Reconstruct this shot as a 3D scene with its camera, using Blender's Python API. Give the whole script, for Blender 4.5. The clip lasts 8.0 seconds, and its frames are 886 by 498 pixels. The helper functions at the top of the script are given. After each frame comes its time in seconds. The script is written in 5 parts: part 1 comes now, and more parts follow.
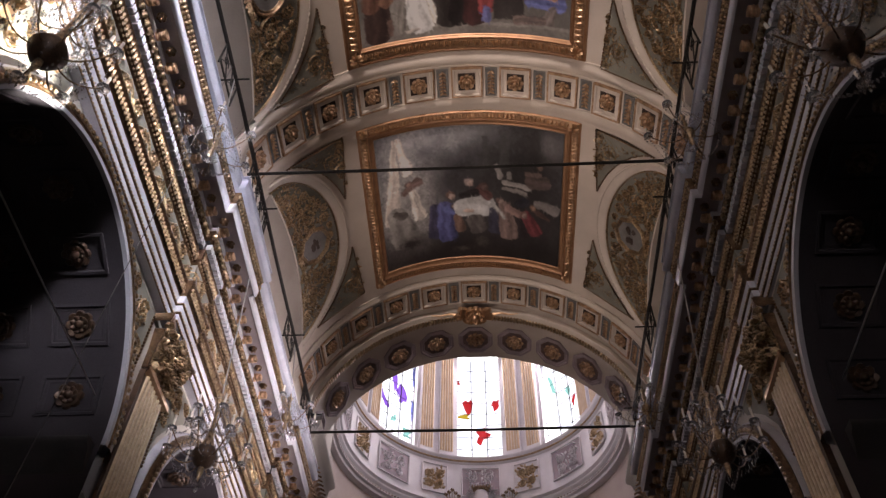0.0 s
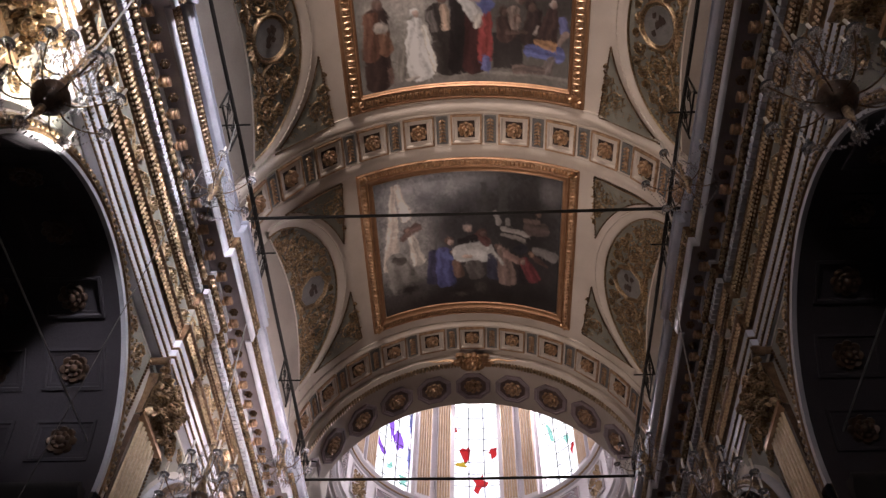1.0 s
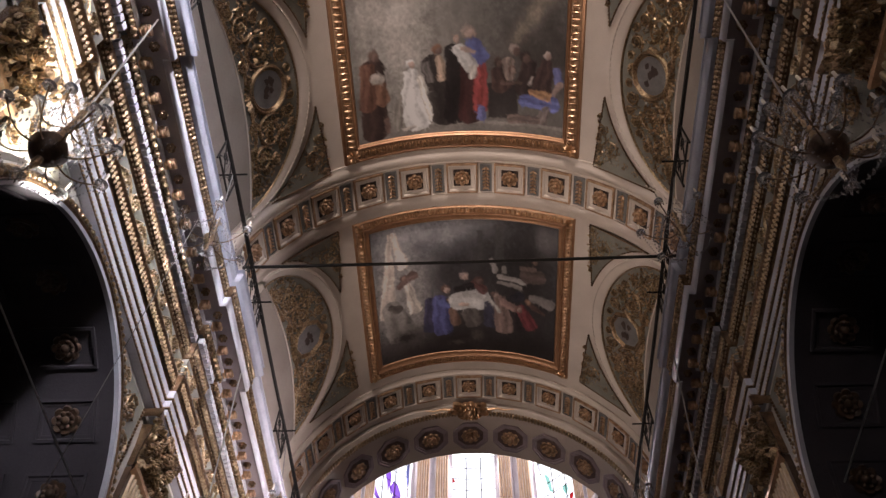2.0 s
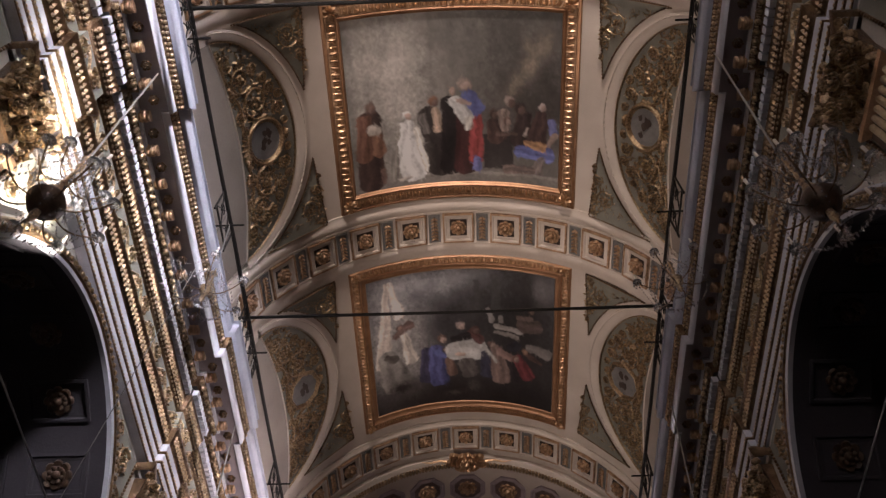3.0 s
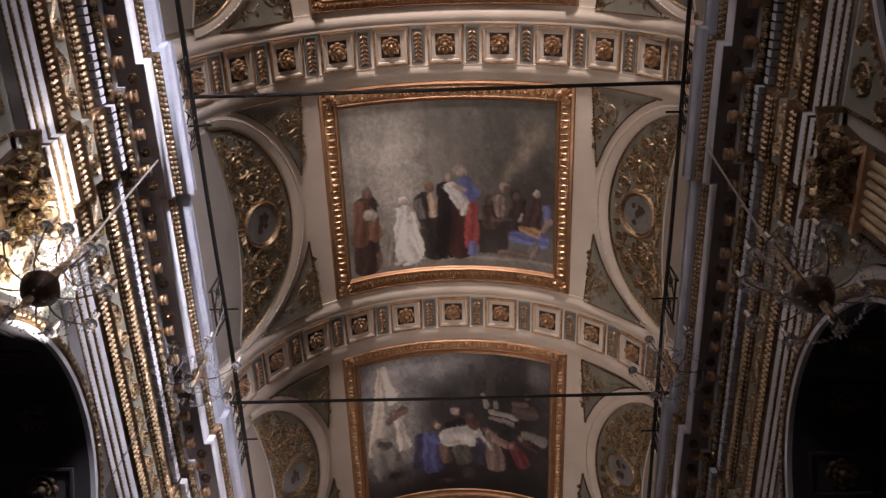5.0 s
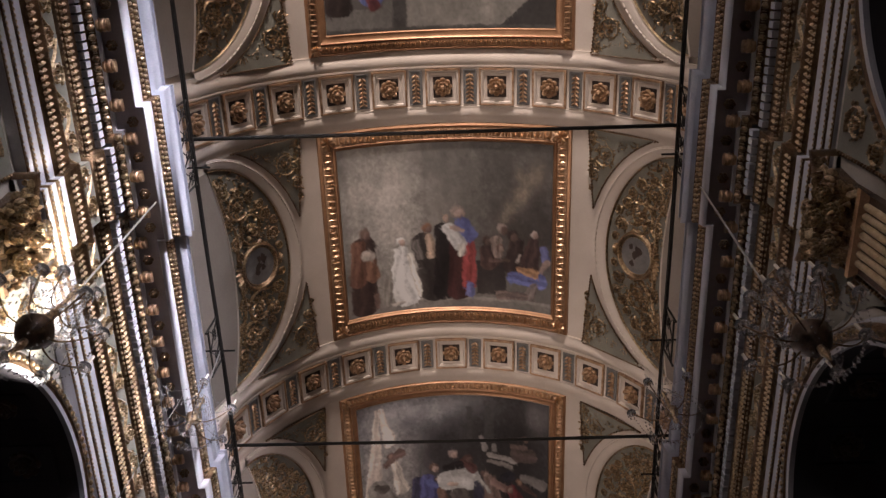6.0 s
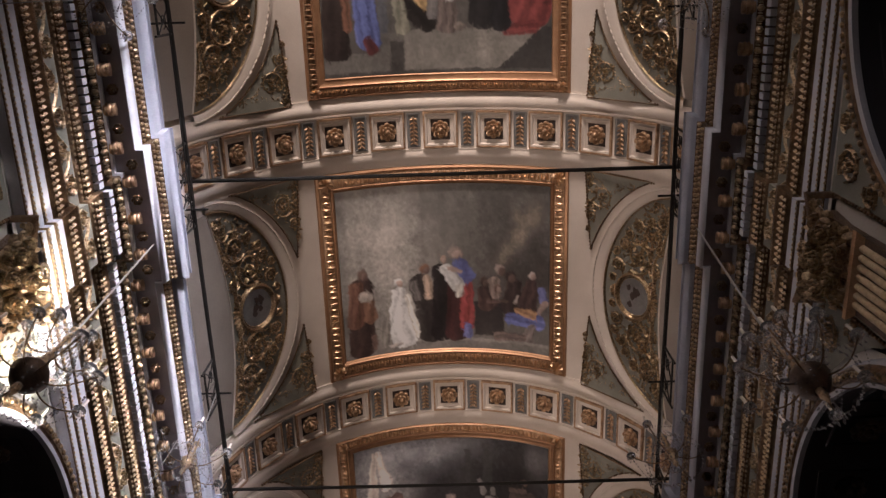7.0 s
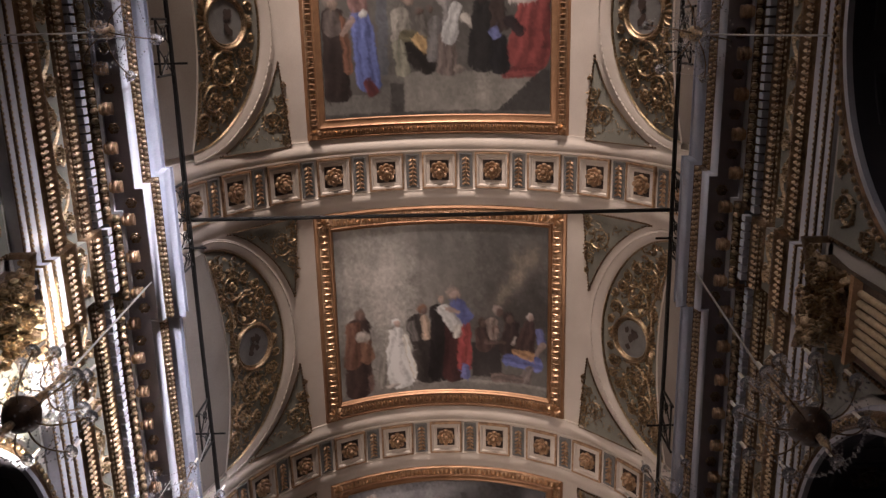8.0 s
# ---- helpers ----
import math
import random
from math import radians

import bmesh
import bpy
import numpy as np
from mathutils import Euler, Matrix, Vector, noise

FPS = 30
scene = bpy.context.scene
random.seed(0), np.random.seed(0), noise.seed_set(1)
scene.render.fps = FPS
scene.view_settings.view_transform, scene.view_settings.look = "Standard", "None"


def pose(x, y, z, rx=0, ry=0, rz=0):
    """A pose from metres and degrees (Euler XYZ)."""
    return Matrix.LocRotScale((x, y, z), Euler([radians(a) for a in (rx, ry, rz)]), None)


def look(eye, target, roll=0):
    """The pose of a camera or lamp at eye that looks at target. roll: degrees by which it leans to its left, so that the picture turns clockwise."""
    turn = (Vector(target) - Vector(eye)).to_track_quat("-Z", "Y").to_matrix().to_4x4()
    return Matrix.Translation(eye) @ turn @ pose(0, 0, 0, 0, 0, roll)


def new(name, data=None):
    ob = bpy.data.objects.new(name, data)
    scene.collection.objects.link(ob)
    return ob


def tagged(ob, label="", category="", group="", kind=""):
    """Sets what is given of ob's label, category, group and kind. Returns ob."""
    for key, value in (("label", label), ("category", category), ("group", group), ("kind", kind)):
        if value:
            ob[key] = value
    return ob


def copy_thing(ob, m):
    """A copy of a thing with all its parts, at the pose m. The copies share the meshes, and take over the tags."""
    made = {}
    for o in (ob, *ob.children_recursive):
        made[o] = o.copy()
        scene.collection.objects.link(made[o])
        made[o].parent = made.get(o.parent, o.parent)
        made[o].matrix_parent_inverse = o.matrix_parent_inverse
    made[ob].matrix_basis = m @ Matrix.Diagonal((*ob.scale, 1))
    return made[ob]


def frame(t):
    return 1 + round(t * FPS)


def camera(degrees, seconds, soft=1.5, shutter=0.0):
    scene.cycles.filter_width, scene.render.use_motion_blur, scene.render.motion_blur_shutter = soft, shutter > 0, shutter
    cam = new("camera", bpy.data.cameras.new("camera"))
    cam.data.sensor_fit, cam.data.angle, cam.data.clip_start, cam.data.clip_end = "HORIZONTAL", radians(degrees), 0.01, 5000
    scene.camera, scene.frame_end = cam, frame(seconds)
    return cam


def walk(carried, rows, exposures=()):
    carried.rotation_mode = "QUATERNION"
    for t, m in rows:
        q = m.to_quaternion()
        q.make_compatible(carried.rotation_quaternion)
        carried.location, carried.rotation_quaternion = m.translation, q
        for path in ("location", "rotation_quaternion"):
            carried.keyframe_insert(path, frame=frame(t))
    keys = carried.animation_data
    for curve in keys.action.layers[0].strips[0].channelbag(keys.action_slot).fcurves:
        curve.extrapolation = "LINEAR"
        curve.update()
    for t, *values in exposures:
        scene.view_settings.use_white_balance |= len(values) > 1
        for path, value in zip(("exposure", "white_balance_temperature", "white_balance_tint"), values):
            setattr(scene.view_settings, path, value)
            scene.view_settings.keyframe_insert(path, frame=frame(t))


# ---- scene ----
cam = camera(56.6, 8.0, soft=1.4)
PATH = [
    (0, (0.14, 0.395, 1.584), (0.057, 1.646, 3.141), 1.3),
    (0.5, (0.149, 0.382, 1.591), (0.068, 1.593, 3.181), 1.5),
    (1, (0.159, 0.376, 1.603), (0.081, 1.542, 3.227), 1.8),
    (1.5, (0.173, 0.367, 1.616), (0.099, 1.487, 3.272), 1.7),
    (3, (0.182, 0.305, 1.644), (0.126, 1.278, 3.391), 1.1),
    (3.5, (0.181, 0.283, 1.653), (0.131, 1.208, 3.426), 1.0),
    (4, (0.185, 0.262, 1.664), (0.138, 1.144, 3.458), 1.0),
    (4.5, (0.187, 0.235, 1.668), (0.145, 1.077, 3.482), 1.1),
    (6, (0.231, 0.181, 1.691), (0.196, 0.891, 3.561), 1.1),
    (6.5, (0.239, 0.165, 1.689), (0.208, 0.833, 3.574), 1.0),
    (7, (0.244, 0.151, 1.693), (0.216, 0.77, 3.595), 0.8),
    (7.5, (0.249, 0.139, 1.698), (0.226, 0.712, 3.614), 0.6),
    (8, (0.246, 0.134, 1.703), (0.225, 0.661, 3.632), 1.0),
]
walk(cam, [(t, look(eye, target, roll)) for t, eye, target, roll in PATH])
scene.view_settings.exposure = 0.18

# ---------- light ----------
world = bpy.data.worlds.new("World")
scene.world = world
world.use_nodes = True
wn = world.node_tree.nodes
sky = wn.new("ShaderNodeTexSky")
sky.sky_type, sky.sun_disc = "NISHITA", False
sky.sun_elevation, sky.sun_rotation = radians(48), radians(60)
world.node_tree.links.new(sky.outputs[0], wn["Background"].inputs[0])
wn["Background"].inputs[1].default_value = 0.15


def lamp(name, kind, m, power, color, size=1.0, size_y=None, spread=None):
    data = bpy.data.lights.new(name, kind)
    data.energy, data.color = power, color
    if kind == "AREA":
        data.shape, data.size, data.size_y = "RECTANGLE", size, size_y or size
        if spread:
            data.spread = radians(spread)
    else:
        data.shadow_soft_size = size
    ob = new(name, data)
    ob.matrix_world = m
    return ob


# unseen rear lamp, added to brighten the vault
lamp("facade_lunette_light", "AREA", look((-0.8, -24.0, 13.2), (-0.2, 4, 18.6)), 12400, (1.0, 0.83, 0.75), 6.0, 3.5)
# two unseen lamps added to light the left cornice and lift the right wall
lamp("facade_side_window_light", "AREA", look((4.1, -11.4, 14.2), (-4.9, 6.6, 13.8)), 225, (0.97, 0.92, 1.0), 1.2, 2.5, 24)
lamp("facade_side_window_light", "AREA", look((-4.1, -11.4, 12.6), (4.7, 5.0, 12.6)), 13, (1.0, 0.88, 0.86), 1.2, 2.5, 26)
for phi, power in ((0, 650), (45, 1150), (-45, 300)):
    a = radians(phi)
    lamp("drum_window_light", "AREA", look((5.9 * math.sin(a), 25.24 + 5.9 * math.cos(a), 27.3), (1.0 * math.sin(a), 25.24 + 1.0 * math.cos(a), 25.0)), power, (1.0, 0.88, 0.95), 2.6, 6.4)
flood = lamp("pier_floodlight", "SPOT", look((-3.2, 6.0, 9.4), (-5.1, 4.2, 11.0)), 4000, (1.0, 0.93, 0.84), 0.1)
flood.data.spot_size, flood.data.spot_blend = radians(36), 0.5
# lamp added inside the right chapel to brighten the far left cornice
lamp("side_chapel_window_light", "AREA", look((8.6, 14.2, 5.4), (-4.7, 14.0, 13.6)), 300, (1.0, 0.84, 0.84), 1.6, 2.4, 36)
# unseen spots along the left side, added to brighten the vault
for y, power in ((-1.8, 220), (5.2, 1300), (12.2, 1350)):
    up = lamp("vault_floodlight", "SPOT", look((-4.55, y, 8.0), (1.4, y + 1.4, 19.4)), power, (1.0, 0.79, 0.67), 0.12)
    up.data.spot_size, up.data.spot_blend = radians(54), 0.8


# ---------- materials ----------
def srgb(r, g, b):
    f = lambda c: (c / 255 / 12.92) if c < 11 else ((c / 255 + 0.055) / 1.055) ** 2.4
    return (f(r), f(g), f(b), 1.0)


def material(name, color, rough=0.7, metal=0.0, second=None, scale=3.0, bump=0.15, bump_scale=40.0, spec=0.5, per_object=0.0):
    mat = bpy.data.materials.new(name)
    mat.use_nodes = True
    nodes, links = mat.node_tree.nodes, mat.node_tree.links
    bsdf = nodes["Principled BSDF"]
    bsdf.inputs["Roughness"].default_value = rough
    bsdf.inputs["Metallic"].default_value = metal
    bsdf.inputs["Specular IOR Level"].default_value = spec
    coord = nodes.new("ShaderNodeTexCoord")
    big = nodes.new("ShaderNodeTexNoise")
    big.inputs["Scale"].default_value, big.inputs["Detail"].default_value = scale, 6.0
    fine = nodes.new("ShaderNodeTexNoise")
    fine.inputs["Scale"].default_value, fine.inputs["Detail"].default_value = bump_scale, 5.0
    geo = nodes.new("ShaderNodeNewGeometry")
    for tex in (big, fine):
        links.new(geo.outputs["Position"], tex.inputs["Vector"])
    ramp = nodes.new("ShaderNodeValToRGB")
    ramp.color_ramp.elements[0].position, ramp.color_ramp.elements[1].position = 0.33, 0.68
    ramp.color_ramp.elements[0].color = (*(second or [c * 0.72 for c in color])[:3], 1)
    ramp.color_ramp.elements[1].color = (*color[:3], 1)
    mixed = nodes.new("ShaderNodeMix")
    mixed.data_type, mixed.blend_type = "FLOAT", "MIX"
    mixed.inputs[0].default_value = 0.35
    links.new(big.outputs["Fac"], mixed.inputs[2])
    links.new(fine.outputs["Fac"], mixed.inputs[3])
    out = mixed.outputs[0]
    if per_object:
        info = nodes.new("ShaderNodeObjectInfo")
        add = nodes.new("ShaderNodeMath")
        add.operation = "MULTIPLY_ADD"
        add.inputs[1].default_value = per_object
        links.new(info.outputs["Random"], add.inputs[0])
        links.new(out, add.inputs[2])
        out = add.outputs[0]
    links.new(out, ramp.inputs["Fac"])
    links.new(ramp.outputs["Color"], bsdf.inputs["Base Color"])
    bumper = nodes.new("ShaderNodeBump")
    bumper.inputs["Strength"].default_value, bumper.inputs["Distance"].default_value = bump, 0.02
    links.new(fine.outputs["Fac"], bumper.inputs["Height"])
    links.new(bumper.outputs["Normal"], bsdf.inputs["Normal"])
    return mat


M = {
    "cream": material("cream_plaster", (0.62, 0.55, 0.49), 0.75, second=(0.50, 0.435, 0.38), scale=1.3, bump=0.1),
    "stucco": material("grey_stucco", (0.50, 0.47, 0.43), 0.8, second=(0.38, 0.35, 0.31), scale=1.5),
    "sage": material("sage_green_ground", (0.225, 0.218, 0.185), 0.8, second=(0.14, 0.134, 0.112), scale=2.0),
    # copy of the sage, slightly darker in colour for the less lit lunettes
    "tympanum": material("dusky_green_ground", (0.205, 0.195, 0.165), 0.8, second=(0.13, 0.122, 0.10), scale=2.0),
    "oct": material("mauve_brown_coffer", (0.17, 0.115, 0.105), 0.7, second=(0.10, 0.066, 0.06), scale=5.0),
    "gold": material("gilded_stucco", (0.66, 0.49, 0.31), 0.33, 0.95, second=(0.10, 0.066, 0.042), scale=22.0, bump=0.5, bump_scale=60),
    "gold_dark": material("tarnished_gilding", (0.26, 0.165, 0.095), 0.32, 0.9, second=(0.07, 0.042, 0.026), scale=8.0, bump=0.6, bump_scale=70),
    "bowl": material("darkened_bronze", (0.13, 0.08, 0.052), 0.4, 0.4, second=(0.045, 0.027, 0.018), scale=8.0),
    "pale_gold": material("pale_gilding", (0.62, 0.50, 0.34), 0.45, 0.4, second=(0.42, 0.32, 0.2), scale=10.0),
    "gold_smooth": material("burnished_gilding", (0.70, 0.47, 0.30), 0.40, 0.85, second=(0.36, 0.225, 0.125), scale=3.0, bump=0.1),
    "bronze": material("dull_bronze_gilding", (0.60, 0.40, 0.25), 0.42, 0.6, second=(0.20, 0.115, 0.07), scale=9.0, bump=0.5, bump_scale=70),
    "frame_wood": material("gilded_frame_wood", (0.44, 0.25, 0.14), 0.42, 0.55, second=(0.29, 0.155, 0.085), scale=4.0, bump=0.2),
    "marble": material("pale_grey_marble", (0.56, 0.56, 0.61), 0.24, second=(0.42, 0.42, 0.47), scale=2.2, bump=0.05),
    # blue in the base colour stands in for reflected window light
    "grey_marble": material("polished_grey_marble", (0.44, 0.455, 0.53), 0.20, second=(0.32, 0.33, 0.39), scale=2.2, bump=0.03),
    # greyed below the marble's tone to carry shade on the underside
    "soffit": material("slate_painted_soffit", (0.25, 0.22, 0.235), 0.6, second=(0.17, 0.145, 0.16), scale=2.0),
    "coffer": material("brown_coffer_ground", (0.055, 0.035, 0.027), 0.7, second=(0.03, 0.018, 0.014), scale=6.0),
    "grey_panel": material("blue_grey_panel", (0.20, 0.195, 0.19), 0.7, second=(0.12, 0.115, 0.11), scale=5.0),
    "iron": material("blackened_iron", (0.025, 0.023, 0.022), 0.55, 0.6, scale=10.0),
    "wire": material("steel_cable", (0.42, 0.41, 0.40), 0.4, 0.7, scale=10.0),
    "rope": material("grey_rope", (0.12, 0.11, 0.105), 0.8, scale=10.0),
    "candle": material("ivory_candle", (0.75, 0.70, 0.62), 0.5, scale=8.0),
    "dark_grey": material("dark_stained_impost", (0.05, 0.045, 0.045), 0.5, second=(0.03, 0.027, 0.027), scale=4.0),
    # near black, so the chapels' shade is painted into the plaster
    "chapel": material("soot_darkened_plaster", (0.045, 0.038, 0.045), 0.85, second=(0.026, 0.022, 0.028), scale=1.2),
    "floor": material("worn_marble_floor", (0.34, 0.30, 0.27), 0.35, second=(0.22, 0.19, 0.17), scale=1.0),
    "drum_white": material("drum_plaster", (0.66, 0.64, 0.66), 0.7, second=(0.55, 0.53, 0.55), scale=1.5),
    # brown tone carries shade below the drum, lightened again to bounce light upward
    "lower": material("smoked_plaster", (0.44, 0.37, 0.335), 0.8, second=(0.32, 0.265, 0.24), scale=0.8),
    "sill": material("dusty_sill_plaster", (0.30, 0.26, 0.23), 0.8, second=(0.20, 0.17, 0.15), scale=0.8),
    "drum_brown": material("drum_scagliola", (0.50, 0.36, 0.22), 0.45, second=(0.36, 0.25, 0.15), scale=3.0),
    "drum_mauve": material("drum_mauve_panel", (0.36, 0.285, 0.30), 0.7, second=(0.26, 0.22, 0.25), scale=3.0),
    "pipe": material("grey_pipe", (0.42, 0.41, 0.40), 0.5, scale=5.0),
}


def crystal_material():
    mat = bpy.data.materials.new("cut_crystal")
    mat.use_nodes = True
    b = mat.node_tree.nodes["Principled BSDF"]
    b.inputs["Base Color"].default_value = (0.86, 0.86, 0.90, 1)
    b.inputs["Roughness"].default_value = 0.08
    b.inputs["Transmission Weight"].default_value = 0.8
    b.inputs["IOR"].default_value = 1.6
    return mat


M["crystal"] = crystal_material()


def glass_material(name, color):
    mat = bpy.data.materials.new(name)
    mat.use_nodes = True
    nodes, links = mat.node_tree.nodes, mat.node_tree.links
    nodes.remove(nodes["Principled BSDF"])
    clear = nodes.new("ShaderNodeBsdfTransparent")
    clear.inputs[0].default_value = (*color, 1)
    gloss = nodes.new("ShaderNodeBsdfGlossy")
    gloss.inputs["Roughness"].default_value = 0.1
    mix = nodes.new("ShaderNodeMixShader")
    mix.inputs[0].default_value = 0.04
    links.new(clear.outputs[0], mix.inputs[1])
    links.new(gloss.outputs[0], mix.inputs[2])
    links.new(mix.outputs[0], nodes["Material Output"].inputs[0])
    return mat


GLASS = {k: glass_material("stained_glass_" + k, c) for k, c in (
    ("clear", (0.52, 0.52, 0.55)), ("red", (0.30, 0.010, 0.012)), ("violet", (0.20, 0.08, 0.42)), ("blue", (0.16, 0.19, 0.50)),
    ("green", (0.22, 0.42, 0.36)), ("yellow", (0.30, 0.2, 0.01)))}


# ---------- mesh helpers ----------
class Geo:
    """Collects vertices and faces for one mesh."""

    def __init__(self):
        self.v, self.f = [], []

    def add(self, verts, faces):
        n = len(self.v)
        self.v.extend(tuple(p) for p in verts)
        self.f.extend(tuple(n + i for i in face) for face in faces)
        return self

    def grid(self, rows, closed=False):
        n, w = len(self.v), len(rows[0])
        for row in rows:
            self.v.extend(tuple(p) for p in row)
        for i in range(len(rows) - 1):
            for j in range(w if closed else w - 1):
                k = (j + 1) % w
                self.f.append((n + i * w + j, n + i * w + k, n + (i + 1) * w + k, n + (i + 1) * w + j))
        return self

    def box(self, x0, x1, y0, y1, z0, z1):
        v = [(x, y, z) for z in (z0, z1) for y in (y0, y1) for x in (x0, x1)]
        return self.add(v, [(0, 2, 3, 1), (4, 5, 7, 6), (0, 1, 5, 4), (2, 6, 7, 3), (0, 4, 6, 2), (1, 3, 7, 5)])

    def tube(self, pts, radius, sides=6, taper=None):
        pts = [Vector(p) for p in pts]
        rows = []
        for i, p in enumerate(pts):
            d = (pts[min(i + 1, len(pts) - 1)] - pts[max(i - 1, 0)]).normalized()
            a = d.cross(Vector((0, 0, 1)) if abs(d.z) < 0.9 else Vector((1, 0, 0))).normalized()
            b = d.cross(a)
            r = radius * (taper(i / max(1, len(pts) - 1)) if taper else 1)
            rows.append([p + a * (r * math.cos(2 * math.pi * k / sides)) + b * (r * math.sin(2 * math.pi * k / sides)) for k in range(sides)])
        n = len(self.v)
        self.grid(rows, True)
        self.f.append(tuple(n + k for k in range(sides)))
        self.f.append(tuple(len(self.v) - sides + k for k in reversed(range(sides))))
        return self

    def bead(self, p, rx, ry=None, rz=None):
        """A small rounded pearl."""
        ry, rz = ry or rx, rz or rx
        x, y, z = p
        n = len(self.v)
        self.v.append((x, y, z - rz))
        for lat in (-0.55, 0.0, 0.55):
            c = math.cos(lat * 1.45)
            for k in range(6):
                a = math.pi * k / 3
                self.v.append((x + rx * c * math.cos(a), y + ry * c * math.sin(a), z + rz * math.sin(lat * 1.45)))
        self.v.append((x, y, z + rz))
        for k in range(6):
            m = (k + 1) % 6
            self.f.append((n, n + 1 + m, n + 1 + k))
            self.f.append((n + 1 + k, n + 1 + m, n + 7 + m, n + 7 + k))
            self.f.append((n + 7 + k, n + 7 + m, n + 13 + m, n + 13 + k))
            self.f.append((n + 13 + k, n + 13 + m, n + 19))
        return self

    def gem(self, p, rx, ry=None, rz=None):
        ry, rz = ry or rx, rz or rx
        x, y, z = p
        return self.add([(x + rx, y, z), (x - rx, y, z), (x, y + ry, z), (x, y - ry, z), (x, y, z + rz), (x, y, z - rz)],
                        [(0, 2, 4), (2, 1, 4), (1, 3, 4), (3, 0, 4), (2, 0, 5), (1, 2, 5), (3, 1, 5), (0, 3, 5)])

    def lathe(self, prof, sides=16, centre=(0, 0, 0)):
        cx, cy, cz = centre
        return self.grid([[(cx + r * math.cos(2 * math.pi * k / sides), cy + r * math.sin(2 * math.pi * k / sides), cz + z) for k in range(sides)] for r, z in prof], True)

    def mapped(self, fn):
        self.v = [tuple(fn(*p)) for p in self.v]
        return self

    def mesh(self, name, mat, smooth=True):
        me = bpy.data.meshes.new(name)
        me.from_pydata(self.v, [], self.f)
        bm = bmesh.new()
        bm.from_mesh(me)
        bmesh.ops.recalc_face_normals(bm, faces=bm.faces)
        bm.to_mesh(me)
        bm.free()
        me.materials.append(mat)
        if smooth:
            me.shade_smooth()
            me.set_sharp_from_angle(angle=radians(56))
        return me


def part(name, geo, mat, parent=None, label="", smooth=True):
    ob = new(name, geo.mesh(name, mat, smooth) if isinstance(geo, Geo) else geo)
    if parent:
        ob.parent = parent
    return tagged(ob, label)


def structure(name, geo, mat, label, category, smooth=True):
    return tagged(part(name, geo, mat, None, "", smooth), label, category, "", "structure")


def empty(name, label, category, kind="", group="", at=(0, 0, 0)):
    ob = new(name)
    ob.location = at
    return tagged(ob, label, category, group, kind)


# ---------- plan ----------
ZC, RV, RA = 15.5, 5.03, 4.93          # vault: springing height, radius, radius of the bands
BANDS = (-3.41, 3.37, 10.15)           # centres of the transverse bands
PIERS = (-3.33, 3.45, 10.23, 17.05)    # centres of the pilasters
BAYS = (0.0, 6.77, 13.60)              # centres of the bays
A0, Q, HALF = 5.07, 0.12, 0.45         # frieze plane, break forward at a pier, half width of the break
YS, YE = -9.0, 18.3
INSET = {-1: 0.0, 1: -0.26}            # sideways shift of each long wall, set to fit the camera's view


def V(theta, y, r):
    """Vault point: degrees from the crown, place along the nave, radius."""
    t = radians(theta)
    return (r * math.sin(t), y, ZC + r * math.cos(t))


def arc(t0, t1, n):
    return [t0 + (t1 - t0) * i / n for i in range(n + 1)]


# vault shell
g = Geo()
outline = [(-RV, 14.6), *[(RV * math.sin(radians(t)), ZC + RV * math.cos(radians(t))) for t in arc(-90, 90, 60)], (RV, 14.6)]
outer = [(-RV - 0.4, 14.6), *[((RV + 0.4) * math.sin(radians(t)), ZC + (RV + 0.4) * math.cos(radians(t))) for t in arc(-90, 90, 60)], (RV + 0.4, 14.6)]
for y0, y1 in ((-12.0, 18.5),):
    g.grid([[(x, y, z) for x, z in outline] for y in (y0, y1)])
    g.grid([[(x, y, z) for x, z in outer] for y in (y0, y1)])
    for y in (y0, y1):
        g.grid([[(x, y, z) for x, z in outline], [(x, y, z) for x, z in outer]])
vault = structure("ceiling", g, M["cream"], "cream plastered barrel vault over the nave", "vault")


def relief(g, pts, width, height, fn, taper=None):
    """A rounded raised line along 2D points, through the map fn(u, v, h)."""
    n = len(pts)
    rows = []
    for i, (u, v) in enumerate(pts):
        a, b = pts[max(i - 1, 0)], pts[min(i + 1, n - 1)]
        du, dv = b[0] - a[0], b[1] - a[1]
        l = math.hypot(du, dv) or 1
        k = taper(i / (n - 1)) if taper else 1
        nu, nv = -dv / l * width * k, du / l * width * k
        rows.append([fn(u + nu, v + nv, 0), fn(u + nu * 0.6, v + nv * 0.6, height * k * 0.8), fn(u, v, height * k),
                     fn(u - nu * 0.6, v - nv * 0.6, height * k * 0.8), fn(u - nu, v - nv, 0)])
    return g.grid(rows)


